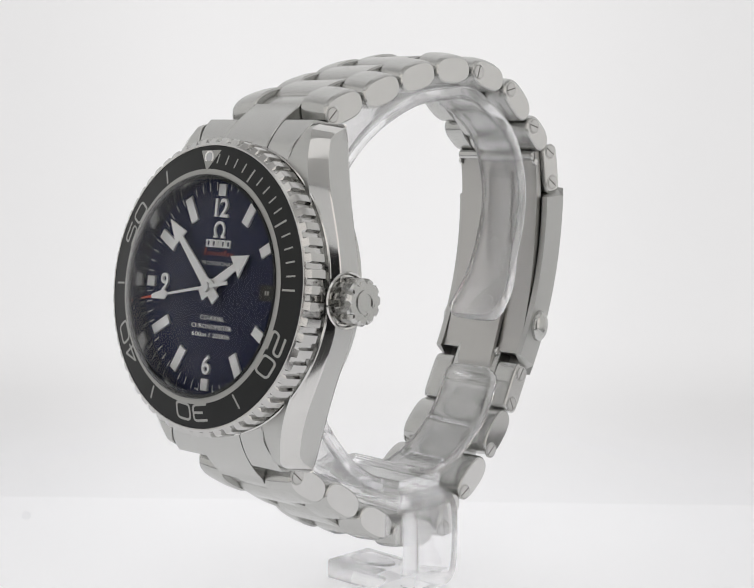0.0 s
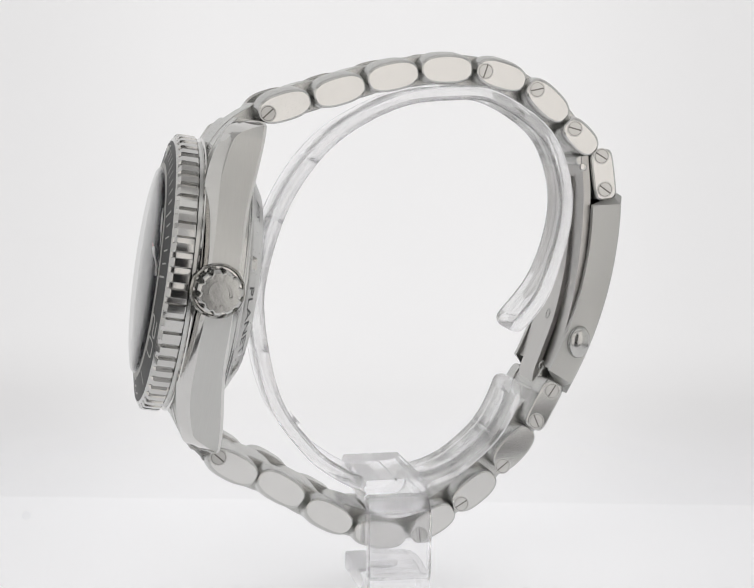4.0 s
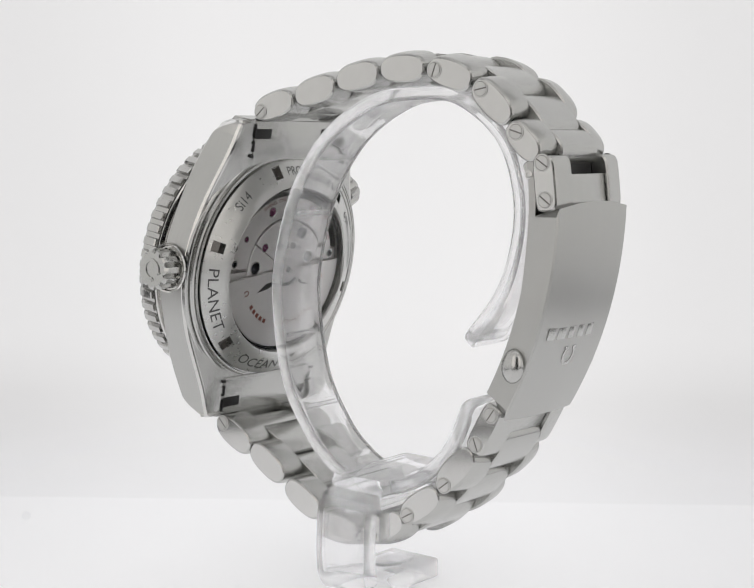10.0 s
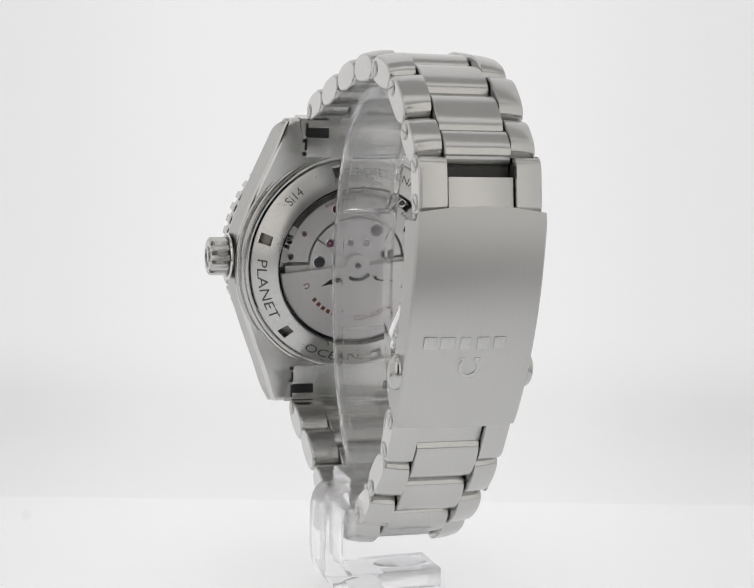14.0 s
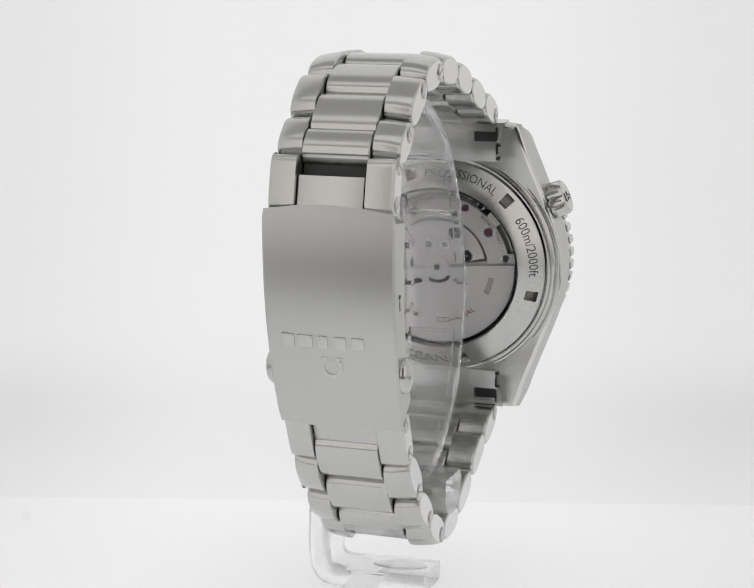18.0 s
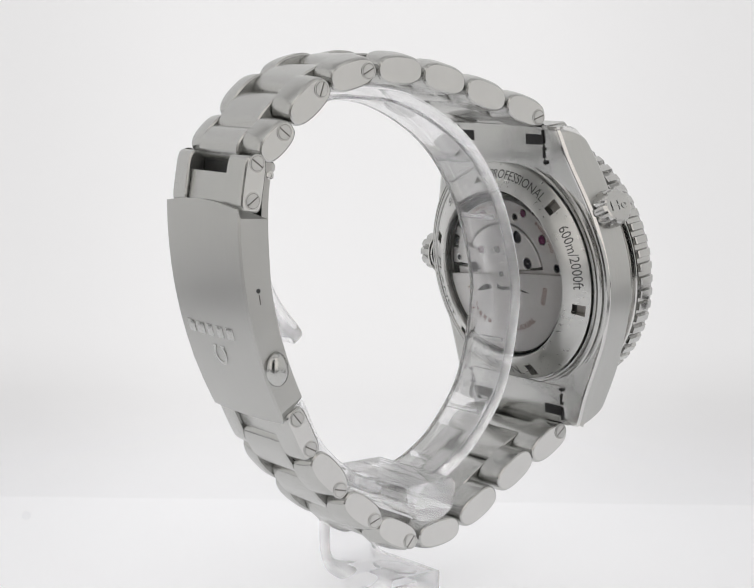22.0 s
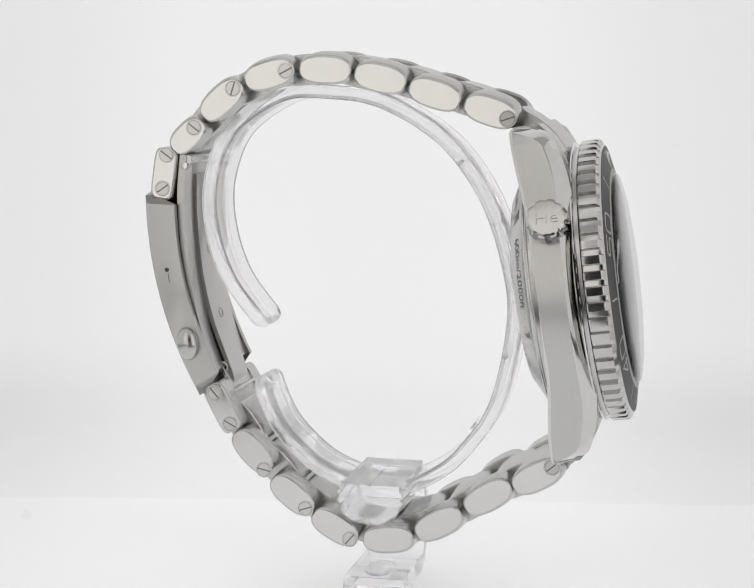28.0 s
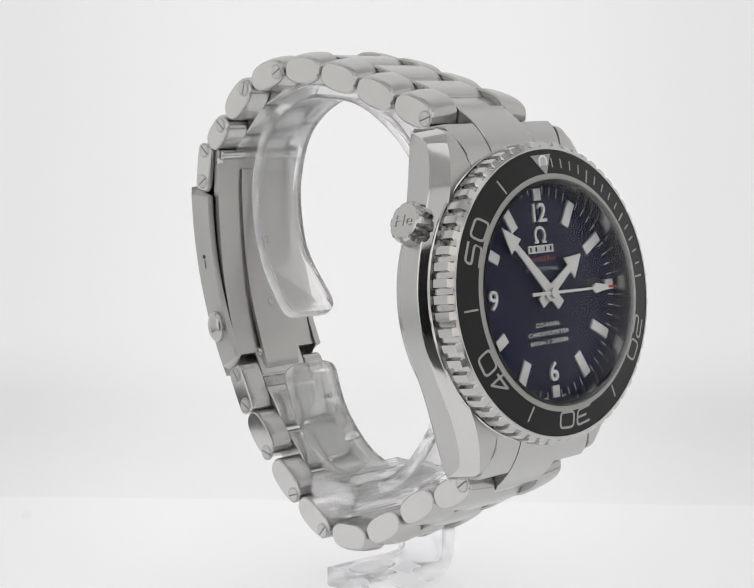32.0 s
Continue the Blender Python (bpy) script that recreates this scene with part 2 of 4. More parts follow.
def writing(text, size, width=1.0, bold=0.0):
    """Flat letters as (verts, faces), centred on the origin, size = height of the capitals."""
    cu = bpy.data.curves.new("letters", "FONT")
    cu.body, cu.size, cu.align_x, cu.align_y, cu.resolution_u = text, 1.0, "CENTER", "CENTER", 3
    cu.offset = bold
    ob = new("letters", cu)
    me = bpy.data.meshes.new_from_object(ob.evaluated_get(bpy.context.evaluated_depsgraph_get()))
    bpy.data.objects.remove(ob)
    bpy.data.curves.remove(cu)
    k = size / 0.70
    vs = [Vector((v.co.x * k * width, v.co.y * k, 0)) for v in me.vertices]
    fs = [tuple(f.vertices) for f in me.polygons]
    bpy.data.meshes.remove(me)
    lo, hi = min(v.y for v in vs), max(v.y for v in vs)
    for v in vs:
        v.y -= (lo + hi) / 2
    return vs, fs


def letters(bm, text, size, place, width=1.0, mat=0, bold=0.0):
    """Write into bm; place maps the flat (x, y) of the letters to a point."""
    vs, fs = writing(text, size, width, bold)
    made = [bm.verts.new(place(v.x, v.y)) for v in vs]
    out = []
    for f in fs:
        try:
            q = bm.faces.new([made[i] for i in f])
            q.material_index = mat
            out.append(q)
        except ValueError:
            pass
    return out


def thing(name, label, category):
    ob = new(name)
    ob.empty_display_size = 0.01
    return tagged(ob, label, category)


# ---------------------------------------------------------------- the light tent
def setting(name, verts, faces, mat, label):
    me = bpy.data.meshes.new(name)
    me.from_pydata(verts, [], faces)
    me.materials.append(mat)
    me.shade_smooth()
    me.set_sharp_from_angle(angle=radians(40))
    return tagged(new(name, me), label, kind="structure")


def sheet(name, path, x0, x1, thick, mat, label):
    """A sheet whose section (y, z) runs along path, with a thickness behind it."""
    n = len(path)
    back = []
    for i, (y, z) in enumerate(path):
        a, b = path[max(0, i - 1)], path[min(n - 1, i + 1)]
        d = Vector((b[0] - a[0], b[1] - a[1])).normalized()
        back.append((y + d.y * thick, z - d.x * thick))
    loop = list(path) + back[::-1]
    m = len(loop)
    verts = [(x, y, z) for x in (x0, x1) for y, z in loop]
    faces = [(i, (i + 1) % m, m + (i + 1) % m, m + i) for i in range(m)]
    faces += [tuple(q + k for q in (i, i + 1, m - 2 - i, m - 1 - i)) for k in (0, m) for i in range(n - 1)]
    return setting(name, verts, faces, mat, label)


BACK_Y, COVE = 0.0880, 0.0370
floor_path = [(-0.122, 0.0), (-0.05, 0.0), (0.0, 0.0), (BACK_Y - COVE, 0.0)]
sheet("floor", floor_path, -0.13, 0.13, 0.004, M_FLOOR, "glossy white acrylic floor plate of a light tent, given its own glow")
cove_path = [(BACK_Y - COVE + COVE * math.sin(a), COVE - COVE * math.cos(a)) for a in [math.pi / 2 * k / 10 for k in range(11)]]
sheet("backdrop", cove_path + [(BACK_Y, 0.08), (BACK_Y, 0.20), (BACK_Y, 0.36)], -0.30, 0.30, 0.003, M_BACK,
      "plain white backdrop with its own glow, curving up from the floor")


def wall(name, x0, x1, y0, y1, z0, z1, mat, label):
    v = [(x, y, z) for x in (x0, x1) for y in (y0, y1) for z in (z0, z1)]
    f = [(0, 1, 3, 2), (4, 6, 7, 5), (0, 4, 5, 1), (2, 3, 7, 6), (0, 2, 6, 4), (1, 5, 7, 3)]
    return setting(name, v, f, mat, label)


wall("wall_west", -0.306, -0.302, -0.320, 0.088, -0.02, 0.36, M_CLOTH, "unseen white side of the light tent, with added glow")
wall("wall_east", 0.302, 0.306, -0.320, 0.088, -0.02, 0.36, M_CLOTH, "unseen white side of the light tent, with added glow")
wall("ceiling", -0.306, 0.306, -0.320, 0.088, 0.362, 0.366, M_TOPCLOTH, "unseen grey top of the light tent, with faint added glow")
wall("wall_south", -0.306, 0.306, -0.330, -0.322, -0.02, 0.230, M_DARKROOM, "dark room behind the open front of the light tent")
wall("wall_south_upper", -0.306, 0.306, -0.330, -0.322, 0.231, 0.36, M_FRONT, "unseen glowing grey panel above the open front")
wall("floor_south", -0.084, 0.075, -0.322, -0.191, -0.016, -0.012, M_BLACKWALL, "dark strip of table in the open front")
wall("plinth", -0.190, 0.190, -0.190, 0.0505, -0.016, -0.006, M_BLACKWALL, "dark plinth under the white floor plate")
wall("tent_base", -0.306, 0.306, -0.322, 0.086, -0.020, -0.0165, M_FRONT, "unseen glowing pale bottom of the light tent")
# glowing panels added where the polished link ends mirror a bright zone
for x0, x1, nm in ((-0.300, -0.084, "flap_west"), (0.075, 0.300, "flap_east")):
    wall(nm, x0, x1, -0.3195, -0.3165, -0.015, 0.355, M_FLAP, "unseen glowing panel beside the open front")

bm = bmesh.new()
lathe(bm, [(0, 0.12), (0.5, 0.11), (0.9, 0.05), (1.0, 0.02)], 16)
speck = part("speck", bm, M_SPOT, None, "small grey speck on the white floor", smooth=80)
tagged(speck, category="speck")

# ---------------------------------------------------------------- the watch: its axes
TILT = 8.4
watch = thing("wristwatch", "steel diver's wristwatch with blue-black dial and black bezel on a stand", "wristwatch")
HEAD = pose(0, -37.65, -28.33, -TILT, 0, 0) @ pose(0, 0, 0, 90, 0, 0)      # x to 3 o'clock, y to 12 o'clock, z out of the dial
REAR = HEAD @ pose(0, 0, 0, 0, 180, 0)                                      # seen from behind: y up, z out of the case back


def clockwise(deg, r=0.0, z=0.0):
    """A pose on the dial: turned to deg clockwise from 12, r out from the centre, y pointing outward."""
    return HEAD @ pose(0, 0, 0, 0, 0, -deg) @ pose(0, r, z)


# ---------------------------------------------------------------- case
WIDTH = [(0, 22.0), (3, 21.8), (6, 21.2), (10, 19.9), (15, 18.0), (20, 16.1), (22.5, 15.35), (24, 15.0), (25, 14.7), (26, 14.2), (28, 12.5)]


def half_width(u):
    a = abs(u)
    return sum(lerp_table(WIDTH, abs(a + 0.45 * k)) for k in range(-6, 7)) / 13


def front(u):
    a = abs(u)
    return 4.5 + 0.024 * max(0.0, a - 13.5) ** 2 + 1.3 * max(0.0, a - 23.8) ** 2


def rear(u):
    a = abs(u)
    return 11.0 + 1.7 * smoothstep(9, 25, a) - 0.9 * max(0.0, a - 24.6) ** 2


def flank(u):
    a = abs(u)
    return 6.3 + 0.022 * max(0.0, a - 14.0) ** 2 + 0.5 * max(0.0, a - 22.3) ** 2


def shoulder(u):
    return half_width(u) - 2.5


def case_section(u):
    """Half a section of the case: (x, depth) from the back to the front."""
    w, f, r, k, sh = half_width(u), front(u), rear(u), flank(u), shoulder(u)
    r = max(r, f + 0.5)
    k = min(k, r - 0.7)
    return [(w - 1.35, r + 0.2), (w - 0.9, r + 0.1), (w - 0.6, r - 0.35), (w, k + 0.28), (w - 0.2, k), (sh + 0.15, f + 0.04), (sh - 0.15, f)]


bm = bmesh.new()
rings = []
for i in range(57):
    u = -19.6 + 39.2 * i / 56
    half = case_section(u)
    rings.append([(x, u, -d) for x, d in half] + [(-x, u, -d) for x, d in half[::-1]])
for row in loft(bm, rings):
    for k in (0, 1, 3, 4, 8, 9, 11, 12):
        row[k].material_index = 1
    row[13].material_index = 2
case = part("case", bm, [M_BRUSH_V, M_POL, M_SATIN], watch, "brushed steel case with polished bevels", HEAD, 24)
for up in (1, -1):
    for side in (1, -1):
        bm = bmesh.new()
        rings = []
        for i in range(21):
            u = up * (19.6 + 5.6 * i / 20)
            half = case_section(u)
            inner = 10.35 + 1.25 * smoothstep(20.3, 25, abs(u))
            half = [(inner, half[0][1])] + half + [(inner, half[-1][1])]
            rings.append([(side * x, u, -d) for x, d in half])
        for row in loft(bm, rings):
            for k in (1, 2, 4, 5):
                row[k].material_index = 1
            row[0].material_index = 2
        part("lug", bm, [M_BRUSH_V, M_POL, M_SATIN], case, "curved lug with a polished bevel", None, 24)

# shoulders between the lugs: the end pieces that the bracelet starts from
for up in (1, -1):
    for x0_, x1_, u1, drop in ((-4.95, 4.95, 28.2, 0.0), (5.05, 10.2, 25.4, 0.12), (-10.2, -5.05, 25.4, 0.12)):
        bm = bmesh.new()
        rings = []
        for i in range(17):
            u = 18.6 + (u1 - 18.6) * i / 16
            f = 4.5 + 0.030 * max(0.0, u - 15.0) ** 2 + 0.0030 * max(0.0, u - 19) ** 3 + drop
            r = 12.3 + 0.25 * smoothstep(20, 25, u)
            f = min(f, r - 1.0)
            flare = 1.2 * smoothstep(20.3, 25, u)
            x0, x1 = (x0_ - flare if x0_ < -6 else x0_), (x1_ + flare if x1_ > 6 else x1_)
            rings.append([(x0, up * u, -r), (x1, up * u, -r), (x1, up * u, -f - 0.15), (x1 - 0.15, up * u, -f), (x0 + 0.15, up * u, -f), (x0, up * u, -f - 0.15)])
        loft(bm, rings)
        part("end_link", bm, M_BRUSH, watch, "brushed steel end link between the lugs", HEAD, 25)
    bm = bmesh.new()
    slab(bm, -10.15, 10.15, *sorted((up * 18.7, up * 25.2)), -12.68, -12.0, 0.15)
    part("end_plate", bm, M_BRUSH, watch, "brushed underside of the end links", HEAD)
    # dark slabs laid on the plate where slots and gaps would be in shade
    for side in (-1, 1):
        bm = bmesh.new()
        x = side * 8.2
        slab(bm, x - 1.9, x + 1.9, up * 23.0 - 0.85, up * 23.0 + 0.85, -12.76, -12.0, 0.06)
        part("slot", bm, M_DARK, watch, "dark block for the shade in a spring bar slot", HEAD)
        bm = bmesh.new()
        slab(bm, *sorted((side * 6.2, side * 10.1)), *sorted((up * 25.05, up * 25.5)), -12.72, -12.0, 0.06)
        part("slot", bm, M_DARK, watch, "thin dark strip for the shade behind the end links", HEAD)
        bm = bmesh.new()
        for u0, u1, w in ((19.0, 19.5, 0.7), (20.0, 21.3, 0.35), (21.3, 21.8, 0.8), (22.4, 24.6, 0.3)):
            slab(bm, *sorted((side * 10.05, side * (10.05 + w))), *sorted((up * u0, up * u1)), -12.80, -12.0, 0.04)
        part("slot", bm, M_DARK, watch, "uneven dark strips for the shade beside the lug", HEAD)

# ---------------------------------------------------------------- bezel
bm = bmesh.new()
TEETH = 60


def tooth(a, k):
    depth = (0, 0, 0.55, 0.6, 0.6, 0.5, 0.0, 0, 0, 0, 0)[k]
    return -depth * smoothstep(0.0, 0.4, math.cos(a * TEETH))


lathe(bm, [(19.0, -3.85), (20.7, -3.85), (21.62, -3.8), (21.76, -3.6), (21.76, -1.4), (21.66, -1.1), (21.0, -0.66), (20.74, -0.46), (20.54, -0.48), (20.5, -1.2), (19.0, -1.5)],
      TEETH * 12, closed=True, wobble=tooth)
bezel = part("bezel", bm, M_COIN, watch, "polished steel turning bezel with a coin edge", HEAD, 30)
bm = bmesh.new()
lathe(bm, [(20.0, -5.25), (20.9, -4.6), (20.9, -4.0), (20.6, -3.9), (20.0, -3.6)], 128)
part("bezel_seat", bm, M_SATIN, watch, "satin steel seat under the bezel", HEAD)
bm = bmesh.new()
lathe(bm, [(20.8, -5.0), (21.5, -5.0), (21.64, -4.86), (21.62, -4.7), (21.46, -4.58), (20.8, -4.58)], 128)
part("case_lip", bm, M_POL, case, "polished lip of the case round the bezel", None, 30)
bm = bmesh.new()
lathe(bm, [(20.48, -1.1), (20.48, -0.55), (20.4, -0.48), (16.35, 0.46), (16.25, 0.40), (16.25, -0.9)], 128, closed=True)
insert = part("bezel_insert", bm, M_INSERT, bezel, "matt black bezel insert", None, 25)


def insert_z(r):
    return -0.48 + (20.4 - r) / (20.4 - 16.35) * 0.94 + 0.02


BEZ = -2.4      # the bezel stands turned a little


def on_insert(deg, x, y, lift=0.0):
    a = radians(90 - deg - BEZ * 1.0)
    r = y
    a -= x / max(r, 1e-6)
    return Vector((r * math.cos(a), r * math.sin(a), insert_z(r) + lift))


def mark_on_insert(bm, deg, w, r0, r1):
    ring = [(-w / 2, r0), (w / 2, r0), (w / 2, r1), (-w / 2, r1)]
    top = [on_insert(deg, x, y, 0.02) for x, y in ring]
    low = [on_insert(deg, x, y, -0.05) for x, y in ring]
    loft(bm, [low, top])


for k in range(1, 16):
    long_ = k % 5 == 0
    bm = bmesh.new()
    mark_on_insert(bm, 6 * k, 0.22 if not long_ else 0.28, 17.9 if not long_ else 17.3, 19.3)
    part("minute_mark", bm, M_MARK, bezel)
for k in (25, 35, 45, 55):
    bm = bmesh.new()
    mark_on_insert(bm, 6 * k, 0.28, 17.3, 19.5)
    part("minute_mark", bm, M_MARK, bezel)


def rounded(pts, r, closed):
    """A line of straight runs with its corners rounded."""
    p = [Vector(q) for q in pts]
    n = len(p)
    out = []
    for i in range(n):
        if not closed and i in (0, n - 1):
            out.append(p[i])
            continue
        a, b, c = p[i - 1], p[i], p[(i + 1) % n]
        u, v = (a - b), (c - b)
        q = min(r, u.length * 0.5, v.length * 0.5)
        e0, e1 = b + u.normalized() * q, b + v.normalized() * q
        out += [(1 - t) ** 2 * e0 + 2 * t * (1 - t) * b + t * t * e1 for t in (0.0, 0.25, 0.5, 0.75, 1.0)]
    return out


def stroke(bm, pts, w, place, closed=False, r=0.5):
    """A line of even width, drawn through place."""
    p = rounded(pts, r, closed)
    n = len(p)
    pairs = []
    for i in range(n):
        a = p[i - 1] if closed or i else p[i]
        c = p[(i + 1) % n] if closed or i < n - 1 else p[i]
        d0, d1 = (p[i] - a).normalized(), (c - p[i]).normalized()
        d = (d0 + d1).normalized()
        k = w / 2 / max(0.5, abs(d.dot(d1 if d1.length else d0)))
        q = Vector((-d.y, d.x)) * k
        pairs.append([bm.verts.new(place(*(p[i] + q))), bm.verts.new(place(*(p[i] - q)))])
    for i in range(n if closed else n - 1):
        a, b = pairs[i], pairs[(i + 1) % n]
        bm.faces.new((a[0], b[0], b[1], a[1]))


W2, H2 = 1.45, 1.12
DIGIT = {
    "0": [([(-W2, H2), (W2, H2), (W2, -H2), (-W2, -H2)], True)],
    "2": [([(-W2, H2), (W2, H2), (W2, 0), (-W2, 0), (-W2, -H2), (W2, -H2)], False)],
    "3": [([(-W2, H2), (W2, H2), (W2, -H2), (-W2, -H2)], False), ([(-0.6, 0), (W2 - 0.1, 0)], False)],
    "4": [([(0.75, -H2 - 0.16), (0.75, H2), (-W2, -0.55), (W2, -0.55)], False)],
    "5": [([(W2, H2), (-W2, H2), (-W2, 0.08), (W2, 0.08), (W2, -H2), (-W2, -H2)], False)],
}
for k in (20, 30, 40, 50):
    bm = bmesh.new()
    for sign, x0 in zip(str(k), (-1.85, 1.85)):
        for pts, closed in DIGIT[sign]:
            stroke(bm, pts, 0.36, lambda x, y: on_insert(6 * k, x0 + x, 18.25 + y, 0.02), closed, 0.12 if sign == "4" else 0.7)
    part("bezel_numeral", bm, M_MARK, bezel)
bm = bmesh.new()
tri = [(-2.15, 19.9), (2.15, 19.9), (0.0, 16.75)]
loft(bm, [[on_insert(0, x, y, -0.05) for x, y in tri], [on_insert(0, x, y, 0.04) for x, y in tri]])
part("triangle_mark", bm, M_MARK, bezel, "silver triangle mark")
bm = bmesh.new()
lathe(bm, [(0.95, -0.05), (0.95, 0.14), (0.70, 0.14), (0.68, 0.06)], 24)
lathe(bm, [(0.68, 0.05), (0.5, 0.2), (0.0, 0.26)], 24, mat=1)
p = on_insert(0, 0, 18.75, 0.02)
part("luminous_pip", bm, [M_HAND, M_GREYP], bezel, "pale luminous pip in a bright ring", Matrix.Translation(p))
bm = bmesh.new()
lathe(bm, [(17.0, insert_z(17.0) - 0.06), (17.0, insert_z(17.0) + 0.01), (16.36, insert_z(16.4) + 0.01), (16.22, insert_z(16.4) - 0.02), (16.22, 0.2)], 128)
part("inner_ring", bm, M_MARK, bezel, "thin silver ring round the crystal")

# ---------------------------------------------------------------- crystal and dial
bm = bmesh.new()
lathe(bm, [(16.2, -0.2), (16.2, 0.75), (15.9, 1.0), (14.0, 1.38), (11.0, 1.70), (7.5, 1.95), (4.0, 2.08), (0, 2.12)], 96)
crystal = part("crystal", bm, M_CRYSTAL, watch, "domed clear sapphire crystal", HEAD, 60)
crystal.visible_shadow = False
bm = bmesh.new()
lathe(bm, [(16.2, 0.05), (15.95, 0.05), (15.8, -2.75), (16.2, -2.8)], 96)
part("flange", bm, M_FLANGE, watch, "grey polished inner flange round the dial", HEAD)
bm = bmesh.new()
lathe(bm, [(16.18, 0.1), (16.18, 0.5), (16.05, 0.56), (15.68, 0.5), (15.66, 0.15), (15.95, 0.08)], 96)
part("gasket", bm, M_INSERT, watch, "dark gasket under the crystal's edge", HEAD, 30)
DZ = -2.75
bm = bmesh.new()
lathe(bm, [(15.8, DZ - 0.3), (15.8, DZ), (0, DZ)], 96)
dial = part("dial", bm, M_DIAL, watch, "midnight blue lacquered dial", HEAD)


def on_dial(deg, r, x, y, z):
    a = radians(deg)
    return Vector((r * math.sin(a) + x * math.cos(a) + y * math.sin(a), r * math.cos(a) - x * math.sin(a) + y * math.cos(a), DZ + z))


def flat_pose(deg, r, z=0.0):
    return pose(0, 0, 0, 0, 0, -deg) @ pose(0, r, DZ + z)


def hour_marker(w, h):
    bm = bmesh.new()
    slab(bm, -w / 2, w / 2, -h / 2, h / 2, 0, 0.38, 0.08, 0)
    slab(bm, -w / 2 + 0.16, w / 2 - 0.16, -h / 2 + 0.16, h / 2 - 0.16, 0.3, 0.42, 0.0, 1)
    return bm


long_mesh = short_mesh = None
for h in range(12):
    deg = 30 * h
    if h in (0, 3, 6, 9):
        m = flat_pose(deg, 14.25)
        if short_mesh is None:
            short_mesh = part("hour_marker", hour_marker(1.55, 1.75), [M_HAND, M_WHITE], dial, "short white applied marker", m).data
        else:
            again("hour_marker", short_mesh, dial, m, "short white applied marker")
    else:
        m = flat_pose(deg, 12.75)
        if long_mesh is None:
            long_mesh = part("hour_marker", hour_marker(1.55, 3.9), [M_HAND, M_WHITE], dial, "white applied baton marker", m).data
        else:
            again("hour_marker", long_mesh, dial, m, "white applied baton marker")
for text, x, y, h in (("12", 0.75, 11.65, 2.7), ("6", 0.0, -11.35, 2.7), ("9", -11.1, 0.0, 2.7)):
    bm = bmesh.new()
    fs = letters(bm, text[-1], h, lambda a, b: (x + a, y + b, DZ + 0.03), 1.02, bold=0.012)
    g = bmesh.ops.extrude_face_region(bm, geom=fs)["geom"]
    bmesh.ops.translate(bm, vec=(0, 0, 0.35), verts=[v for v in g if isinstance(v, bmesh.types.BMVert)])
    if text == "12":
        slab(bm, -1.22, -0.76, y - 1.33, y + 1.33, DZ, DZ + 0.38)
    part("numeral", bm, M_WHITE, dial, "white applied numeral")
for k in range(60):
    if k % 5:
        bm = bmesh.new()
        slab(bm, -0.06, 0.06, -0.6, 0.6, 0, 0.015)
        if k == 1:
            tick = part("minute_tick", bm, M_GREYP, dial, "", flat_pose(6 * k, 14.85)).data
        else:
            bm.free()
            again("minute_tick", tick, dial, flat_pose(6 * k, 14.85))


def dial_text(text, y, size, mat, width=1.0, label="printed line"):
    bm = bmesh.new()
    letters(bm, text, size, lambda a, b: (a, y + b, DZ + 0.02), width)
    part("dial_print", bm, mat, dial, label)


dial_text("PROFESSIONAL", 3.5, 0.58, M_GREYP, 1.22)
dial_text("CO-AXIAL", -4.5, 0.64, M_WHITE, 1.25)
dial_text("CHRONOMETER", -5.78, 0.64, M_WHITE, 1.30)
dial_text("600m / 2000ft", -7.0, 0.64, M_WHITE, 1.62)
for side in (-1, 1):
    bm = bmesh.new()
    for i in range(4):
        slab(bm, -0.42 + 0.22 * i, -0.28 + 0.22 * i, -0.13, 0.13, 0, 0.012)
    part("rim_print", bm, M_GREYP, dial, "tiny pale print beside the lowest marker", flat_pose(180 - 7.5 * side, 15.2))
# the maker's marks: a horseshoe ring, a row of plain blocks and a red bar


def horseshoe(bm, r, w, gap, foot, z0, z1, mat=0):
    a0 = radians(-90 + gap)
    n = 28
    inner, outer = [], []
    for i in range(n + 1):
        a = a0 + (2 * math.pi - 2 * radians(gap)) * i / n
        outer.append(((r + w / 2) * math.cos(a), 1.08 * (r + w / 2) * math.sin(a)))
        inner.append(((r - w / 2) * math.cos(a), 1.08 * (r - w / 2) * math.sin(a)))
    for i in range(n):
        prism(bm, [outer[i], outer[i + 1], inner[i + 1], inner[i]], z0, z1, mat)
    for s in (1, -1):
        x, y = s * (r - w * 0.2) * math.cos(a0), 1.08 * r * math.sin(a0)
        x0, x1 = sorted((x, x + s * foot))
        slab(bm, x0, x1, y - 0.2 * w - 0.3 * w, y + 0.3 * w, z0, z1, 0, mat)


bm = bmesh.new()
horseshoe(bm, 1.02, 0.36, 28, 0.8, 0.0, 0.25)
part("emblem", bm, M_WHITE, dial, "white horseshoe-shaped emblem", Matrix.Translation((0, 8.4, DZ)))
bm = bmesh.new()
for x, w in ((-2.2, 1.05), (-1.05, 1.05), (-0.05, 0.75), (0.95, 1.0), (2.1, 1.05)):
    h, e = 0.56, 0.27
    slab(bm, x - w / 2, x - w / 2 + e, -h, h, 0, 0.2, 0.04)
    slab(bm, x + w / 2 - e, x + w / 2, -h, h, 0, 0.2, 0.04)
    slab(bm, x - w / 2 + e, x + w / 2 - e, h - 0.22, h, 0, 0.19)
    slab(bm, x - w / 2 + e, x + w / 2 - e, -h, -h + 0.22, 0, 0.19)
part("maker_mark", bm, M_WHITE, dial, "row of plain white open blocks", Matrix.Translation((0, 6.4, DZ)))
bm = bmesh.new()
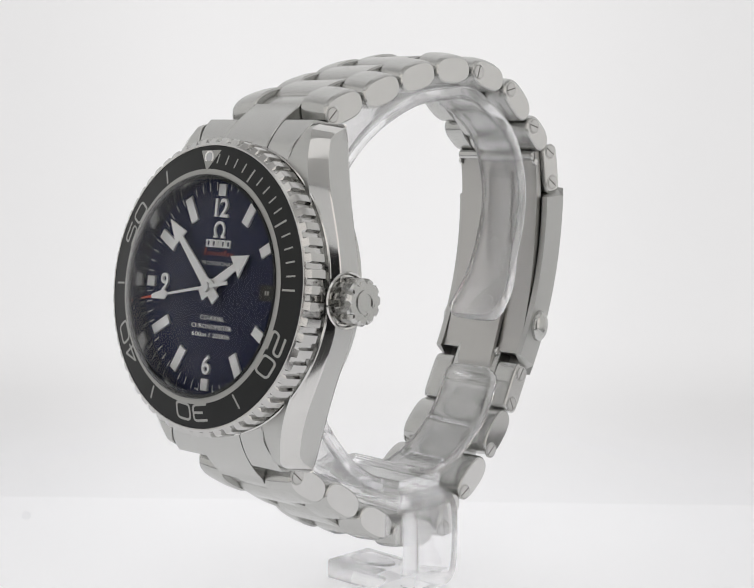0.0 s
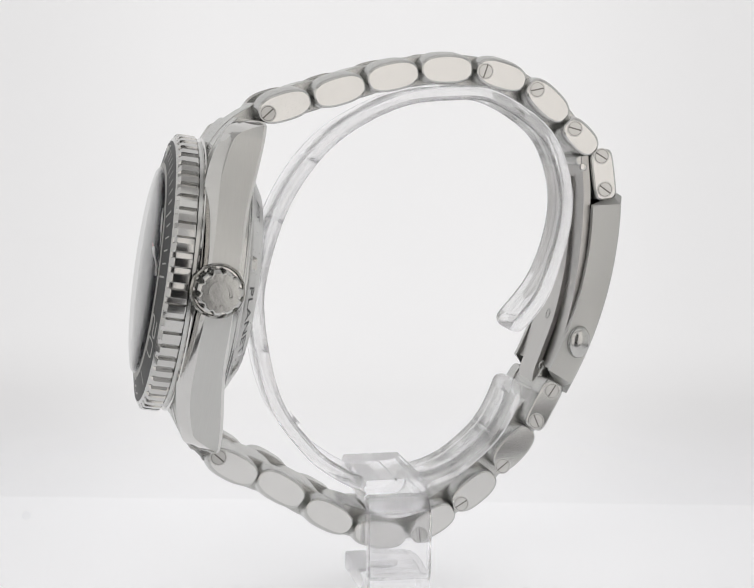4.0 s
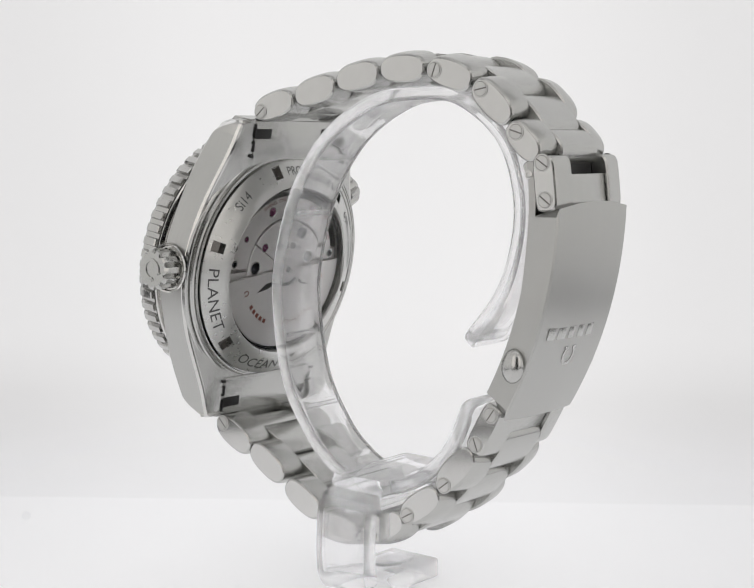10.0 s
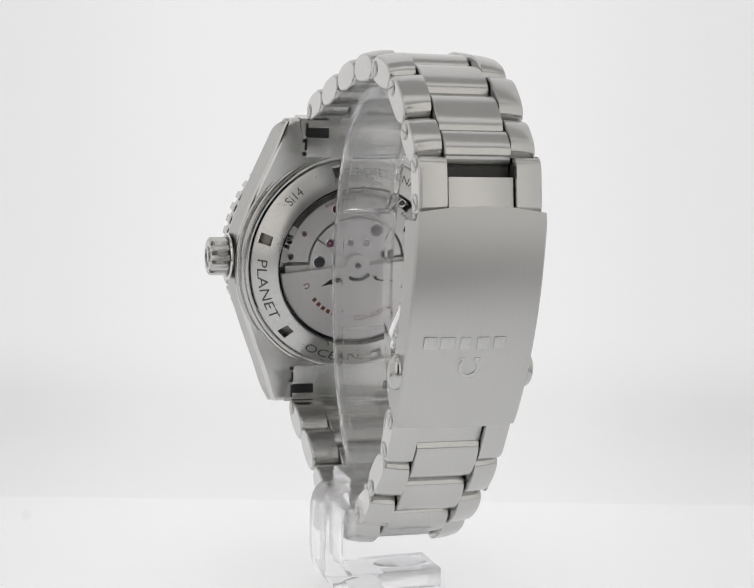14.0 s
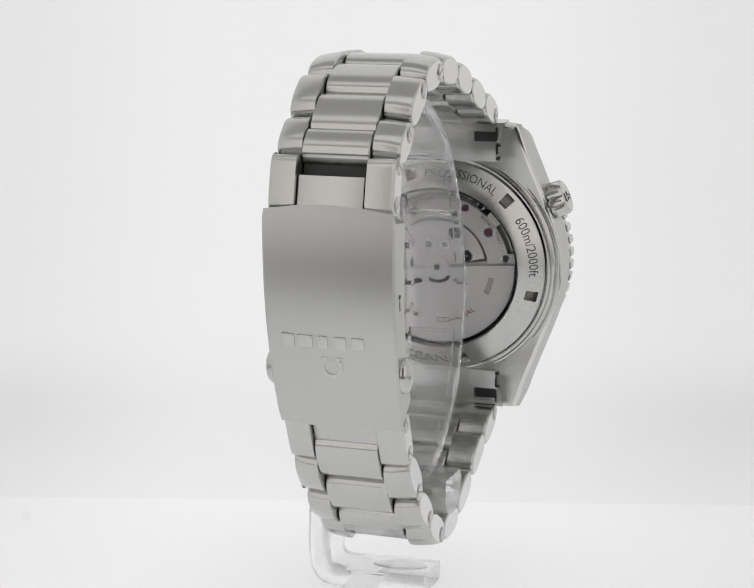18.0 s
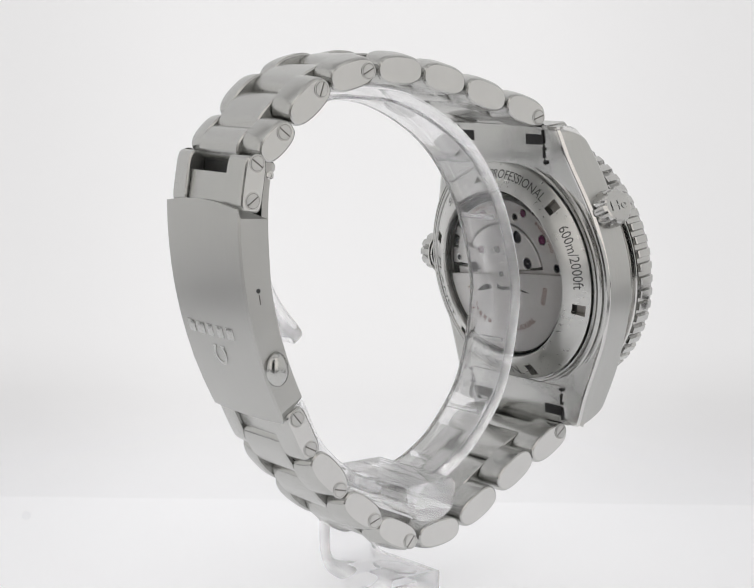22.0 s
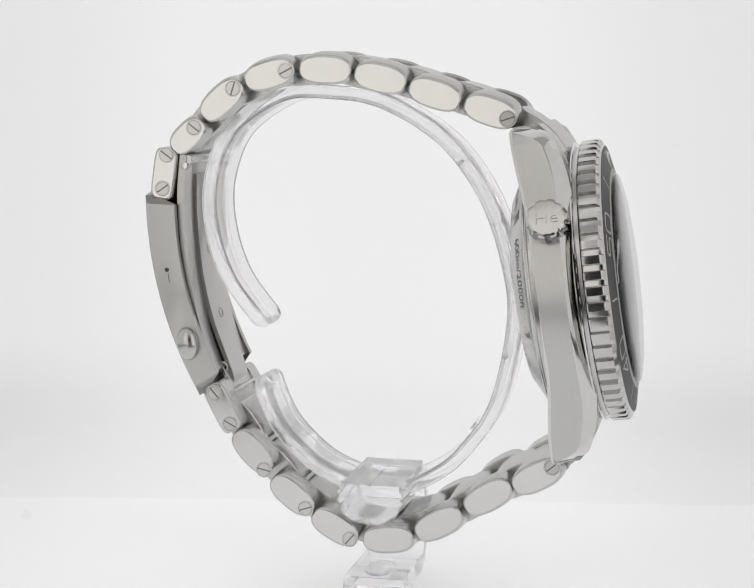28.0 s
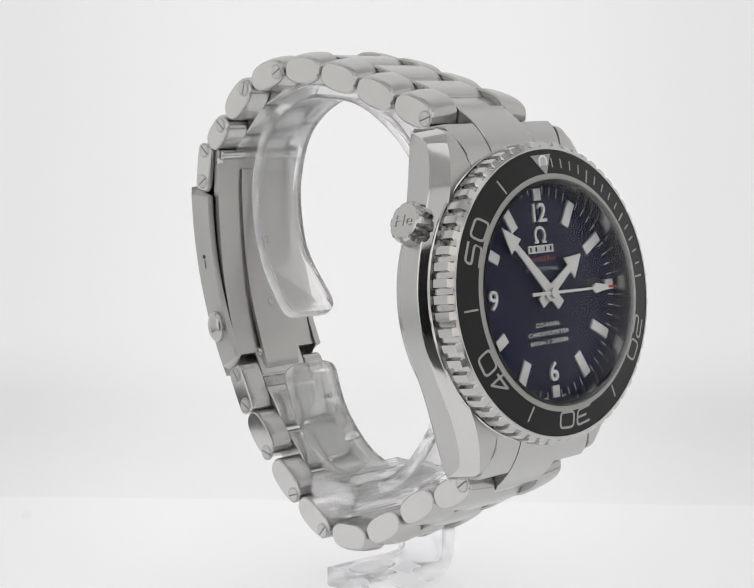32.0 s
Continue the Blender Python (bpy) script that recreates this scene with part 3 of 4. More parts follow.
for i in range(9):
    x, h = -3.0 + 0.72 * i, (0.52, 0.26, 0.26, 0.28, 0.26, 0.30, 0.42, 0.26, 0.24)[i]
    prism(bm, [(x - 0.25, -0.3), (x + 0.2, -0.3), (x + 0.36, -0.3 + 2 * h), (x - 0.09, -0.3 + 2 * h)], 0, 0.02)
part("red_print", bm, M_DIALRED, dial, "dark red printed line of slanted bars", Matrix.Translation((0.1, 4.95, DZ)))
bm = bmesh.new()
slab(bm, -1.5, 1.5, -1.15, 1.15, 0, 0.02, 0.0)
part("date_window", bm, M_INSERT, dial, "dark date window", Matrix.Translation((11.1, 0, DZ)))
bm = bmesh.new()
for i in range(2):
    slab(bm, -0.42 + 0.5 * i, -0.12 + 0.5 * i, -0.32, 0.32, 0.02, 0.035)
part("date_print", bm, M_MARK, dial, "pale date print", Matrix.Translation((11.1, 0, DZ)))


# ---------------------------------------------------------------- hour, minute and second pointers: y points along each
def arrow_hand(length, w0, w1, head, headw, tail):
    bm = bmesh.new()
    z0, z1 = 0.0, 0.22
    neck = length - head
    body = [(-w0 / 2, -tail), (w0 / 2, -tail), (w0 / 2 * 1.0, 0), (w1 / 2, neck), (-w1 / 2, neck), (-w0 / 2, 0)]
    prism(bm, body, z0, z1)
    prism(bm, [(-headw / 2, neck), (headw / 2, neck), (0, length)], z0, z1)
    prism(bm, [(-headw / 2 + 0.35, neck + 0.2), (headw / 2 - 0.35, neck + 0.2), (0, length - 0.6)], z1, z1 + 0.04, 1)
    prism(bm, [(-w0 / 2 + 0.3, 1.8), (w0 / 2 - 0.3, 1.8), (w1 / 2 - 0.22, neck - 0.5), (-w1 / 2 + 0.22, neck - 0.5)], z1, z1 + 0.04, 1)
    prism(bm, circle(1.25, 24), z0 - 0.02, z1 + 0.03)
    return bm


hour_hand = part("hour_hand", arrow_hand(9.2, 1.7, 1.1, 3.4, 3.7, 2.4), [M_HAND, M_WHITE], watch, "steel hour hand with a white arrow head")
minute_hand = part("minute_hand", arrow_hand(13.6, 1.7, 1.0, 3.9, 3.0, 2.6), [M_HAND, M_WHITE], watch, "steel minute hand with a white arrow head")
bm = bmesh.new()
prism(bm, [(-0.26, -4.6), (0.26, -4.6), (0.16, 10.0), (-0.16, 10.0)], 0, 0.15)
prism(bm, [(0, 8.4), (0.75, 9.3), (0.3, 12.2), (-0.3, 12.2), (-0.75, 9.3)], 0.0, 0.18, 1)
prism(bm, [(-0.2, 12.2), (0.2, 12.2), (0.1, 14.6), (-0.1, 14.6)], 0, 0.15, 2)
prism(bm, circle(0.75, 20), -0.1, 0.35)
second_hand = part("second_hand", bm, [M_WHITE, M_WHITE, M_RED], watch, "white second hand with a red tip")


# ---------------------------------------------------------------- crown and valve
def knob(r, length, flutes, depth, taper, rim):
    bm = bmesh.new()

    def flute(a, k):
        return -depth * (0, 0, 0, 1, 1, 1, rim, 0.7 * rim, 0)[k] * smoothstep(0.35, 0.95, math.cos(a * flutes))
    lathe(bm, [(0, -2.0), (r * 0.72, -2.0), (r * 0.72, 0.2), (r * 0.97, 0.25), (r, 0.7), (r * taper, length - 0.45), (r * taper - 0.22, length - 0.1), (r * taper - 0.5, length + 0.05), (0, length + 0.12)],
          flutes * 8, wobble=flute)
    return bm


crown = part("crown", knob(3.35, 4.0, 11, 0.55, 1.0, 0.75), M_SATIN, watch, "fluted satin steel crown", HEAD @ pose(21.4, 0.1, -7.9) @ pose(0, 0, 0, 0, 90, 0) @ pose(0, 0, 0, 0, 0, 90), 26)
bm = bmesh.new()
lathe(bm, [(2.2, 0.25), (3.55, 0.25), (3.75, 0.7), (4.0, 0.78), (4.1, 0.5)], 48)
part("crown_seat", bm, M_POL, case, "polished round seat behind the crown", pose(21.4, 0.1, -7.9) @ pose(0, 0, 0, 0, 90, 0), 30)
bm = bmesh.new()
horseshoe(bm, 1.45, 0.46, 30, 0.55, 4.0, 4.26)
part("emblem", bm, M_SATIN, crown, "raised horseshoe-shaped emblem", pose(0, 0, 0, 0, 0, -45))
valve = part("helium_valve", knob(3.15, 3.0, 10, 0.45, 0.95, 0.35), M_COIN, watch, "fluted polished steel valve", HEAD @ pose(-18.75, 11.2, -8.0) @ pose(0, 0, 0, 0, 0, 157 - 180) @ pose(0, 0, 0, 0, -90, 0) @ pose(0, 0, 0, 0, 0, -90), 26)
bm = bmesh.new()
fs = letters(bm, "He", 1.7, lambda a, b: (-b, a, 3.05), 1.25, bold=-0.01)
g = bmesh.ops.extrude_face_region(bm, geom=fs)["geom"]
bmesh.ops.translate(bm, vec=(0, 0, 0.17), verts=[v for v in g if isinstance(v, bmesh.types.BMVert)])
part("raised_letters", bm, M_SATIN, valve, "raised steel letters")

# ---------------------------------------------------------------- case back
bm = bmesh.new()
lathe(bm, [(21.25, 10.6), (21.25, 11.4), (21.05, 11.6), (20.8, 11.62)], 128)
lathe(bm, [(20.8, 11.62), (20.72, 11.4), (20.5, 11.4)], 128)
lathe(bm, [(20.5, 11.4), (20.45, 11.8), (20.25, 12.05), (19.95, 12.18)], 128)
lathe(bm, [(19.95, 12.18), (19.88, 12.0), (19.7, 12.0)], 128)
lathe(bm, [(19.7, 12.0), (19.65, 12.28), (19.4, 12.36), (19.15, 12.3), (18.98, 12.1)], 128)
# groove wall and floor coloured darker, as if shaded
lathe(bm, [(18.98, 12.1), (18.95, 11.2), (18.75, 11.2)], 128, mat=1)
bmesh.ops.remove_doubles(bm, verts=bm.verts, dist=0.001)
part("back_ring", bm, [M_SATIN, M_RECESS], watch, "satin steel ring round the case back", REAR, 24)
bm = bmesh.new()
N = 180
RB = [(18.75, 11.7), (18.75, 12.5), (18.45, 12.75), (18.15, 12.93), (16.15, 14.05), (14.75, 14.85), (14.5, 14.9), (14.3, 14.6), (14.1, 12.9)]
rows = lathe(bm, RB, N)
bm.faces.ensure_lookup_table()
notch = []
for f in bm.faces:
    c = f.calc_center_median()
    r, a = math.hypot(c.x, c.y), math.degrees(math.atan2(c.y, -c.x))
    if 16.2 < r < 18.1 and abs((a - 15 + 30) % 60 - 30) < 3.9:
        notch.append(f)
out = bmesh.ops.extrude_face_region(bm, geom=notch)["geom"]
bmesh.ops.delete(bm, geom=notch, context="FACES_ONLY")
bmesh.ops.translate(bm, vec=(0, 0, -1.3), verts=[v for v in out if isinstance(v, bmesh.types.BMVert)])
# the sunk notches get shade in their colour too
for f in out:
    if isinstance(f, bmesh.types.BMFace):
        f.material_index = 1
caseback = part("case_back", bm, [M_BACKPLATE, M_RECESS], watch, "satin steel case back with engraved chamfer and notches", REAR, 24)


def on_back(deg, r0, x, y, outward, lift=0.03):
    """deg counted as the rear view shows it, anticlockwise from its right-hand side."""
    if outward:
        r, a = r0 + y, radians(deg) - x / r0
    else:
        r, a = r0 - y, radians(deg) + x / r0
    z = 12.93 + (18.15 - r) * (14.85 - 12.93) / (18.15 - 14.75) + lift
    return (r * math.cos(a), r * math.sin(a), z)


for text, deg, outward, s, w in (("Si14", 135, True, 1.45, 1.0), ("PROFESSIONAL", 75, True, 1.35, 1.02), ("600m/2000ft", 15, True, 1.5, 0.98), ("PLANET", 195.5, False, 1.62, 1.38), ("OCEAN", 258, False, 1.62, 1.3)):
    bm = bmesh.new()
    letters(bm, text, s, lambda a, b: on_back(deg, 17.0, a, b, outward), w)
    part("engraving", bm, M_ENGRAVE, caseback, "engraved lettering")

bm = bmesh.new()
lathe(bm, [(14.3, 14.45), (14.2, 14.62), (0, 14.66)], 96)
glass = part("back_window", bm, M_GLASSBACK, watch, "clear window in the case back", REAR, 60)
glass.visible_shadow = False
bm = bmesh.new()
lathe(bm, [(14.2, 12.5), (14.2, 10.9), (0, 10.9)], 96)
movement = part("movement", bm, M_RECESS, watch, "automatic movement behind the window", REAR)


def arc_plate(r0, r1, a0, a1, z0, z1, n=40, mat=0):
    bm = bmesh.new()
    rings = []
    for i in range(n + 1):
        a = radians(a0 + (a1 - a0) * i / n)
        c, s = math.cos(a), math.sin(a)
        rings.append([(r0 * c, r0 * s, z0), (r1 * c, r1 * s, z0), (r1 * c, r1 * s, z1 - 0.1), ((r1 - 0.1) * c, (r1 - 0.1) * s, z1), ((r0 + 0.1) * c, (r0 + 0.1) * s, z1), (r0 * c, r0 * s, z1 - 0.1)])
    loft(bm, rings)
    return bm


bm = bmesh.new()
lathe(bm, [(14.15, 10.95), (14.15, 14.2), (14.0, 14.3)], 96)
part("rim", bm, M_DARK, movement, "dark rim of the movement")
for a0, a1 in ((2, 12), (36, 47), (150, 157), (168, 179)):
    part("bridge_tab", arc_plate(12.4, 13.9, a0, a1, 12.3, 13.05, 6), M_PLATE, movement, "small tab of the frosted bridge")
part("bridge", arc_plate(8.75, 12.6, 5, 178, 10.9, 13.2), M_PLATE, movement, "frosted rhodium bridge")
part("bridge", arc_plate(0.6, 8.4, 150, 187, 10.9, 13.15), M_PLATE, movement, "frosted rhodium bridge")
part("bridge", arc_plate(0.6, 8.4, 12, 148, 10.9, 13.25), M_PLATE, movement, "frosted rhodium bridge")
part("bridge", arc_plate(0.6, 12.8, 182, 368, 10.9, 12.9), M_PLATE, movement, "plain rhodium base under the rotor")
rotor = part("rotor", arc_plate(1.2, 13.75, 187, 364, 13.3, 13.9, 60), M_PLATE, movement, "plain bright winding rotor")
bm = bmesh.new()
lathe(bm, [(2.0, 13.2), (2.0, 13.98), (1.85, 14.03), (0.55, 14.03)], 40)
lathe(bm, [(0.55, 14.03), (0.5, 13.98), (0, 13.98)], 12, mat=1)
part("rotor_hub", bm, [M_PLATE, M_DARK], movement, "pale rotor hub with a dark centre")
# cut-outs laid on as thin plates, their shade given by dark colour
for outline in ([(-6.4, -3.9), (-4.3, -2.4), (-3.0, -2.2), (-2.5, -2.8), (-3.6, -3.3)], [(3.3, -1.7), (3.7, -2.5), (5.7, -2.9), (4.3, -2.9), (3.3, -2.7), (2.9, -2.2)],
                [(2.35 * math.cos(radians(a)), 2.35 * math.sin(radians(a))) for a in range(232, 329, 8)] + [(2.95 * math.cos(radians(a)), 2.95 * math.sin(radians(a))) for a in range(322, 235, -8)]):
    bm = bmesh.new()
    prism(bm, outline, 13.86, 13.915)
    part("cut_out", bm, M_DARK, rotor, "dark plate for a shaded cut-out of the rotor")
for x, y, r, mat, nm in ((-4.2, 9.8, 0.72, M_JEWEL, "jewel"), (4.9, 10.5, 0.6, M_JEWEL, "jewel"), (9.0, 6.4, 0.72, M_JEWEL, "jewel"), (-5.0, 3.7, 0.62, M_JEWEL, "jewel"), (-9.8, 5.4, 0.35, M_JEWEL, "jewel"),
                         (-6.8, 0.3, 0.95, M_BLACKSCREW, "screw"), (-12.4, 4.1, 0.5, M_BLACKSCREW, "screw"), (-12.0, 1.3, 0.45, M_BLACKSCREW, "screw"),
                         (3.0, 6.3, 0.95, M_BLACKSCREW, "screw"), (5.1, 2.0, 0.9, M_BLACKSCREW, "screw"), (2.9, 9.7, 0.55, M_BLACKSCREW, "screw"), (-1.5, 4.0, 0.5, M_BLACKSCREW, "screw"),
                         (1.4, 4.0, 0.45, M_BLACKSCREW, "screw"), (12.0, 1.9, 0.55, M_BLACKSCREW, "screw"), (7.6, 11.0, 0.5, M_BLACKSCREW, "screw")):
    bm = bmesh.new()
    lathe(bm, [(r + 0.2, 12.9), (r + 0.2, 13.32), (r, 13.30)], 24, mat=1)
    lathe(bm, [(r, 13.30), (r * 0.8, 13.34), (0.2, 13.34), (0.16, 13.25), (0, 13.25)], 24)
    part(nm, bm, [mat, M_POL], movement, "", Matrix.Translation((x, y, 0)))
for text, deg in (("BARREL TWO", 36), ("BARREL ONE", 108)):
    bm = bmesh.new()

    def on_bridge(a, b):
        q = radians(deg) - a / 12.0
        return ((12.0 + b) * math.cos(q), (12.0 + b) * math.sin(q), 13.225)
    letters(bm, text, 0.62, on_bridge, 1.1)
    part("bridge_print", bm, M_DULLRED, movement, "tiny dull red lettering on the bridge")
for text, deg, s in (("CO-AXIAL", 291, 0.98), ("8500", 342, 0.98)):
    bm = bmesh.new()

    def on_rotor(a, b):
        q = radians(deg) + a / 9.7
        return ((9.7 - b) * math.cos(q), (9.7 - b) * math.sin(q), 13.93)
    letters(bm, text, s, on_rotor, 1.12)
    part("rotor_print", bm, M_DULLRED, rotor, "dull red lettering")
for i in range(5):
    bm = bmesh.new()
    q0 = radians(218.5 + 6.6 * i)
    prism(bm, [((9.7 + dy) * math.cos(q0 + dx), (9.7 + dy) * math.sin(q0 + dx)) for dx, dy in ((0, -0.36), (0.07, -0.36), (0.07, 0.36), (0, 0.36))], 13.88, 13.93)
    part("rotor_mark", bm, M_DULLRED, rotor, "plain dull red block")
bm = bmesh.new()
horseshoe(bm, 0.42, 0.16, 30, 0.3, 13.88, 13.93)
part("rotor_mark", bm, M_DULLRED, rotor, "small red horseshoe-shaped mark", pose(9.7 * math.cos(radians(203)), 9.7 * math.sin(radians(203)), 0, 0, 0, -67))


# ---------------------------------------------------------------- bracelet
def link_pose(y, z, deg, x=0.0, flip=False):
    """x across, y along the bracelet, z outward."""
    m = pose(0, y, z, deg, 0, 0)
    if flip:
        m = m @ pose(0, 0, 0, 0, 0, 180)
    return m @ pose(x, 0, 0)


def crowned(section, b, lift):
    """Raise the outer half of a link's section."""
    return [(y, z + lift * max(0.0, z / b)) for y, z in section]


def outer_link(x0, x1, a, b, p=2.6, slant=0.0, crown=0.7):
    """The link is thickest beside the centre link and falls off to its polished end."""
    bm = bmesh.new()
    n = 32
    rings = []
    for x, k in ((x0, 0.25), (x0 + 0.12, 0.0), (x0 + 1.4, 0.0), (x0 + 2.6, 0.0), (x1 - 0.45, 0.0), (x1 - 0.16, 0.10), (x1, 0.32)):
        lift = crown * (1 - ((x - x0) / (x1 - x0)) ** 2)
        rings.append([(x - (slant * s if x > x1 - 0.5 else 0), s, t) for s, t in crowned(oval(a - k, b - k, n, p), b, lift)])
    loft(bm, rings, capmats=(0, 1))
    return bm


def centre_link(w, a, b, crown=0.72):
    bm = bmesh.new()
    rings = []
    for x, k in ((-w, 0.2), (-w + 0.15, 0.0), (w - 0.15, 0.0), (w, 0.2)):
        rings.append([(x, s, t) for s, t in crowned(oval(a - k, b - k, 32, 2.7), b, crown)])
    loft(bm, rings)
    return bm


def screw_mesh():
    bm = bmesh.new()
    lathe(bm, [(1.30, -0.2), (1.30, 0.05), (1.12, 0.05)], 28)
    # slot floor takes the darker tone in place of deep shade
    lathe(bm, [(1.12, 0.05), (1.10, 0.015), (0, 0.015)], 28, mat=1)
    for s in (1, -1):
        pts = [(0.11, -1.03)] + [(1.04 * math.cos(radians(a)), 1.04 * math.sin(radians(a))) for a in range(-78, 79, 12)] + [(0.11, 1.03)]
        prism(bm, [(s * x, y) for x, y in (pts if s > 0 else pts[::-1])], -0.05, 0.10)
    return bm


TOP = [(-18.0, -2.75, 17.5), (-9.5, -0.3, 16.5), (-1.05, 2.0, 12.0), (7.6, 3.2, 1.5), (16.45, 2.4, -15.5), (24.15, -1.55, -41.0), (29.75, -7.2, -43.0)]
LOW = [(-26.05, -58.1, -30.0), (-18.55, -61.85, -33.0), (-10.85, -66.75, -30.0), (-2.75, -69.9, -6.0), (5.9, -68.55, 28.0), (12.9, -63.8, 37.0), (19.45, -57.1, 46.0)]
TOP_END, LOW_END = (33.75, -13.2, -82.0), (24.45, -50.25, 62.0)
TOP_SCREW = {0: (-20.65, -3.8), 4: (13.75, 3.0), 5: (22.25, 0.25), 6: (28.65, -5.85)}
LOW_SCREW = {0: (-28.4, -56.4), 4: (3.4, -70.25), 5: (10.65, -65.75), 6: (17.5, -59.85)}
HALF = [10.1, 9.85, 9.55, 9.35, 9.25, 9.2, 9.15]
screw_data = None
turns = random.Random(4)


def add_screw(parent, parent_pose, y, z, x, side):
    """A slotted screw on the outer face of a link."""
    global screw_data
    face = pose(x, y, z) @ pose(0, 0, 0, 0, 90 if side > 0 else -90, 0) @ pose(0, 0, 0, 0, 0, turns.uniform(0, 180))
    m = parent_pose.inverted() @ face
    if screw_data is None:
        screw_data = part("screw", screw_mesh(), [M_SCREW, M_RECESS], parent, "slotted steel screw", m).data
    else:
        again("screw", screw_data, parent, m, "slotted steel screw")


for row, screws, end, low in ((TOP, TOP_SCREW, TOP_END, False), (LOW, LOW_SCREW, LOW_END, True)):
    for i, (y, z, deg) in enumerate(row):
        a, b = (4.2, 2.2) if i != 6 or low else (3.45, 2.05)
        for side in (1, -1):
            m = link_pose(y, z, deg + (180 if low else 0), 0, side < 0)
            slant = 0.031 * side * (-1 if low else 1)
            ob = part("outer_link", outer_link(5.05, HALF[i], a, b, 2.6, slant), [M_BRUSH, M_POL], watch, "rounded brushed steel link with polished end", m, 19)
            if i in screws:
                sy, sz = screws[i]
                s_here = (m.inverted() @ Vector((side * HALF[i], sy, sz))).y
                add_screw(ob, m, sy, sz, side * (HALF[i] - slant * s_here + 0.02), side)
    part("centre_link", centre_link(4.95, 2.7, 1.75, 0.0), M_BRUSH, watch, "short brushed steel centre link", link_pose(*row[0][:2], row[0][2] + (180 if low else 0)), 26)
    chain = row + [end]
    data = None
    for k, ((y0, z0, d0), (y1, z1, d1)) in enumerate(zip(chain, chain[1:])):
        if k == 6 and not low:
            part("centre_link", centre_link(4.95, 2.75, 2.0), M_BRUSH, watch, "short brushed steel centre link", link_pose(31.0, -8.4, -47), 26)
            continue
        ang = math.degrees(math.atan2(z1 - z0, y1 - y0))
        m = link_pose((y0 + y1) / 2, (z0 + z1) / 2, ang + (180 if low else 0))
        if data is None:
            data = part("centre_link", centre_link(4.95, 4.15, 2.05), M_BRUSH, watch, "brushed steel centre link", m, 26).data
        else:
            again("centre_link", data, watch, m, "brushed steel centre link")

# ---------------------------------------------------------------- clasp
for (y, z, deg), scr, half in ((TOP_END, ((33.25, -10.2), (33.95, -15.5)), (4.05, 1.9)), (LOW_END, ((25.65, -47.9), (23.1, -52.75)), (4.2, 1.85))):
    data = None
    low = y < 30
    for side in (1, -1):
        m = link_pose(y, z, deg + (180 if low else 0), 0, side < 0)
        if data is None:
            ob = part("clasp_link", outer_link(5.05, 9.15, half[0], half[1], 5.0, 0.0, 0.35), [M_BRUSH, M_POL], watch, "squared brushed steel link beside the clasp", m, 19)
            data = ob.data
        else:
            ob = again("clasp_link", data, watch, m, "squared brushed steel link beside the clasp")
        for sy, sz in scr:
            add_screw(ob, m, sy, sz, side * 9.15, side)
bm = bmesh.new()
slab(bm, -4.85, 4.85, -2.65, 4.2, -1.5, 1.5, 0.15)
part("clasp_tongue", bm, M_BRUSH, watch, "brushed steel tongue under the clasp cover", link_pose(34.1, -14.6, -82))
bm = bmesh.new()
slab(bm, -4.9, 4.9, -4.0, 2.6, -1.6, 1.5, 0.3)
part("clasp_tongue", bm, M_BRUSH, watch, "brushed steel tongue under the clasp cover", link_pose(25.3, -48.5, 62 + 180))

# dark slab closes the slot, so that it looks deep in shade
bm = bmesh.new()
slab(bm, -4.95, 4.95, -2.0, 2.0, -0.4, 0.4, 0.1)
part("recess", bm, M_DARK, watch, "dark slab for the shade in the slot before the clasp", link_pose(32.6, -11.4, -82))

CLASP_A, CLASP_B = Vector((36.75, -16.65)), Vector((28.15, -48.4))


def clasp_curve(t, sag=2.15):
    """A point of the cover's outer line and the outward normal."""
    d = CLASP_B - CLASP_A
    n = Vector((-d.y, d.x)).normalized()
    if n.x < 0:
        n = -n
    p = CLASP_A + d * t + n * (sag * 4 * t * (1 - t))
    tan = (d + n * (sag * 4 * (1 - 2 * t))).normalized()
    q = Vector((-tan.y, tan.x))
    return p, (q if q.x > 0 else -q)


def clasp_cover():
    bm = bmesh.new()
    rings = []
    for i in range(33):
        t = i / 32
        depth = 4.9 - 0.5 * t
        w = 9.75 - 0.25 * t
        sec = [(-w, depth), (-w, 0.35), (-w + 0.3, 0.06), (-4.5, -0.28), (0, -0.36), (4.5, -0.28), (w - 0.3, 0.06), (w, 0.35), (w, depth), (w - 1.1, depth), (w - 1.1, 1.2), (-w + 1.1, 1.2), (-w + 1.1, depth)]
        ring = []
        for x, d in sec:
            tt = t - (0.028 * (1 - (x / 9.75) ** 2) if i == 0 else 0) * (1 if d < 1.5 else 0)
            if d > 0.3:
                tt += 0.035 * max(0.0, 1 - i / 7) ** 1.5 * (1 if abs(x) > w - 0.2 or d > 1.5 else 0)
                tt -= 0.05 * max(0.0, (i - 26) / 6) ** 1.5 * (1 if abs(x) > w - 0.2 or d > 1.5 else 0)
            p, n = clasp_curve(tt)
            lean = d * 0.45 * (1 - 2 * t) * 0.15
            ring.append((x, p.x - n.x * d, p.y - n.y * d - lean))
        rings.append(ring)
    loft(bm, rings, cap=False)
    for ring in (rings[0], rings[-1]):
        vs = [bm.verts.new(p) for p in ring]
        for q in ((0, 1, 11, 12), (1, 2, 3, 4, 11), (4, 5, 6, 7, 10, 11), (7, 8, 9, 10)):
            bm.faces.new([vs[k] for k in q])
    bmesh.ops.remove_doubles(bm, verts=bm.verts, dist=0.001)
    return bm


clasp = part("clasp_cover", clasp_cover(), M_COVER, watch, "curved brushed steel clasp cover", None, 30)


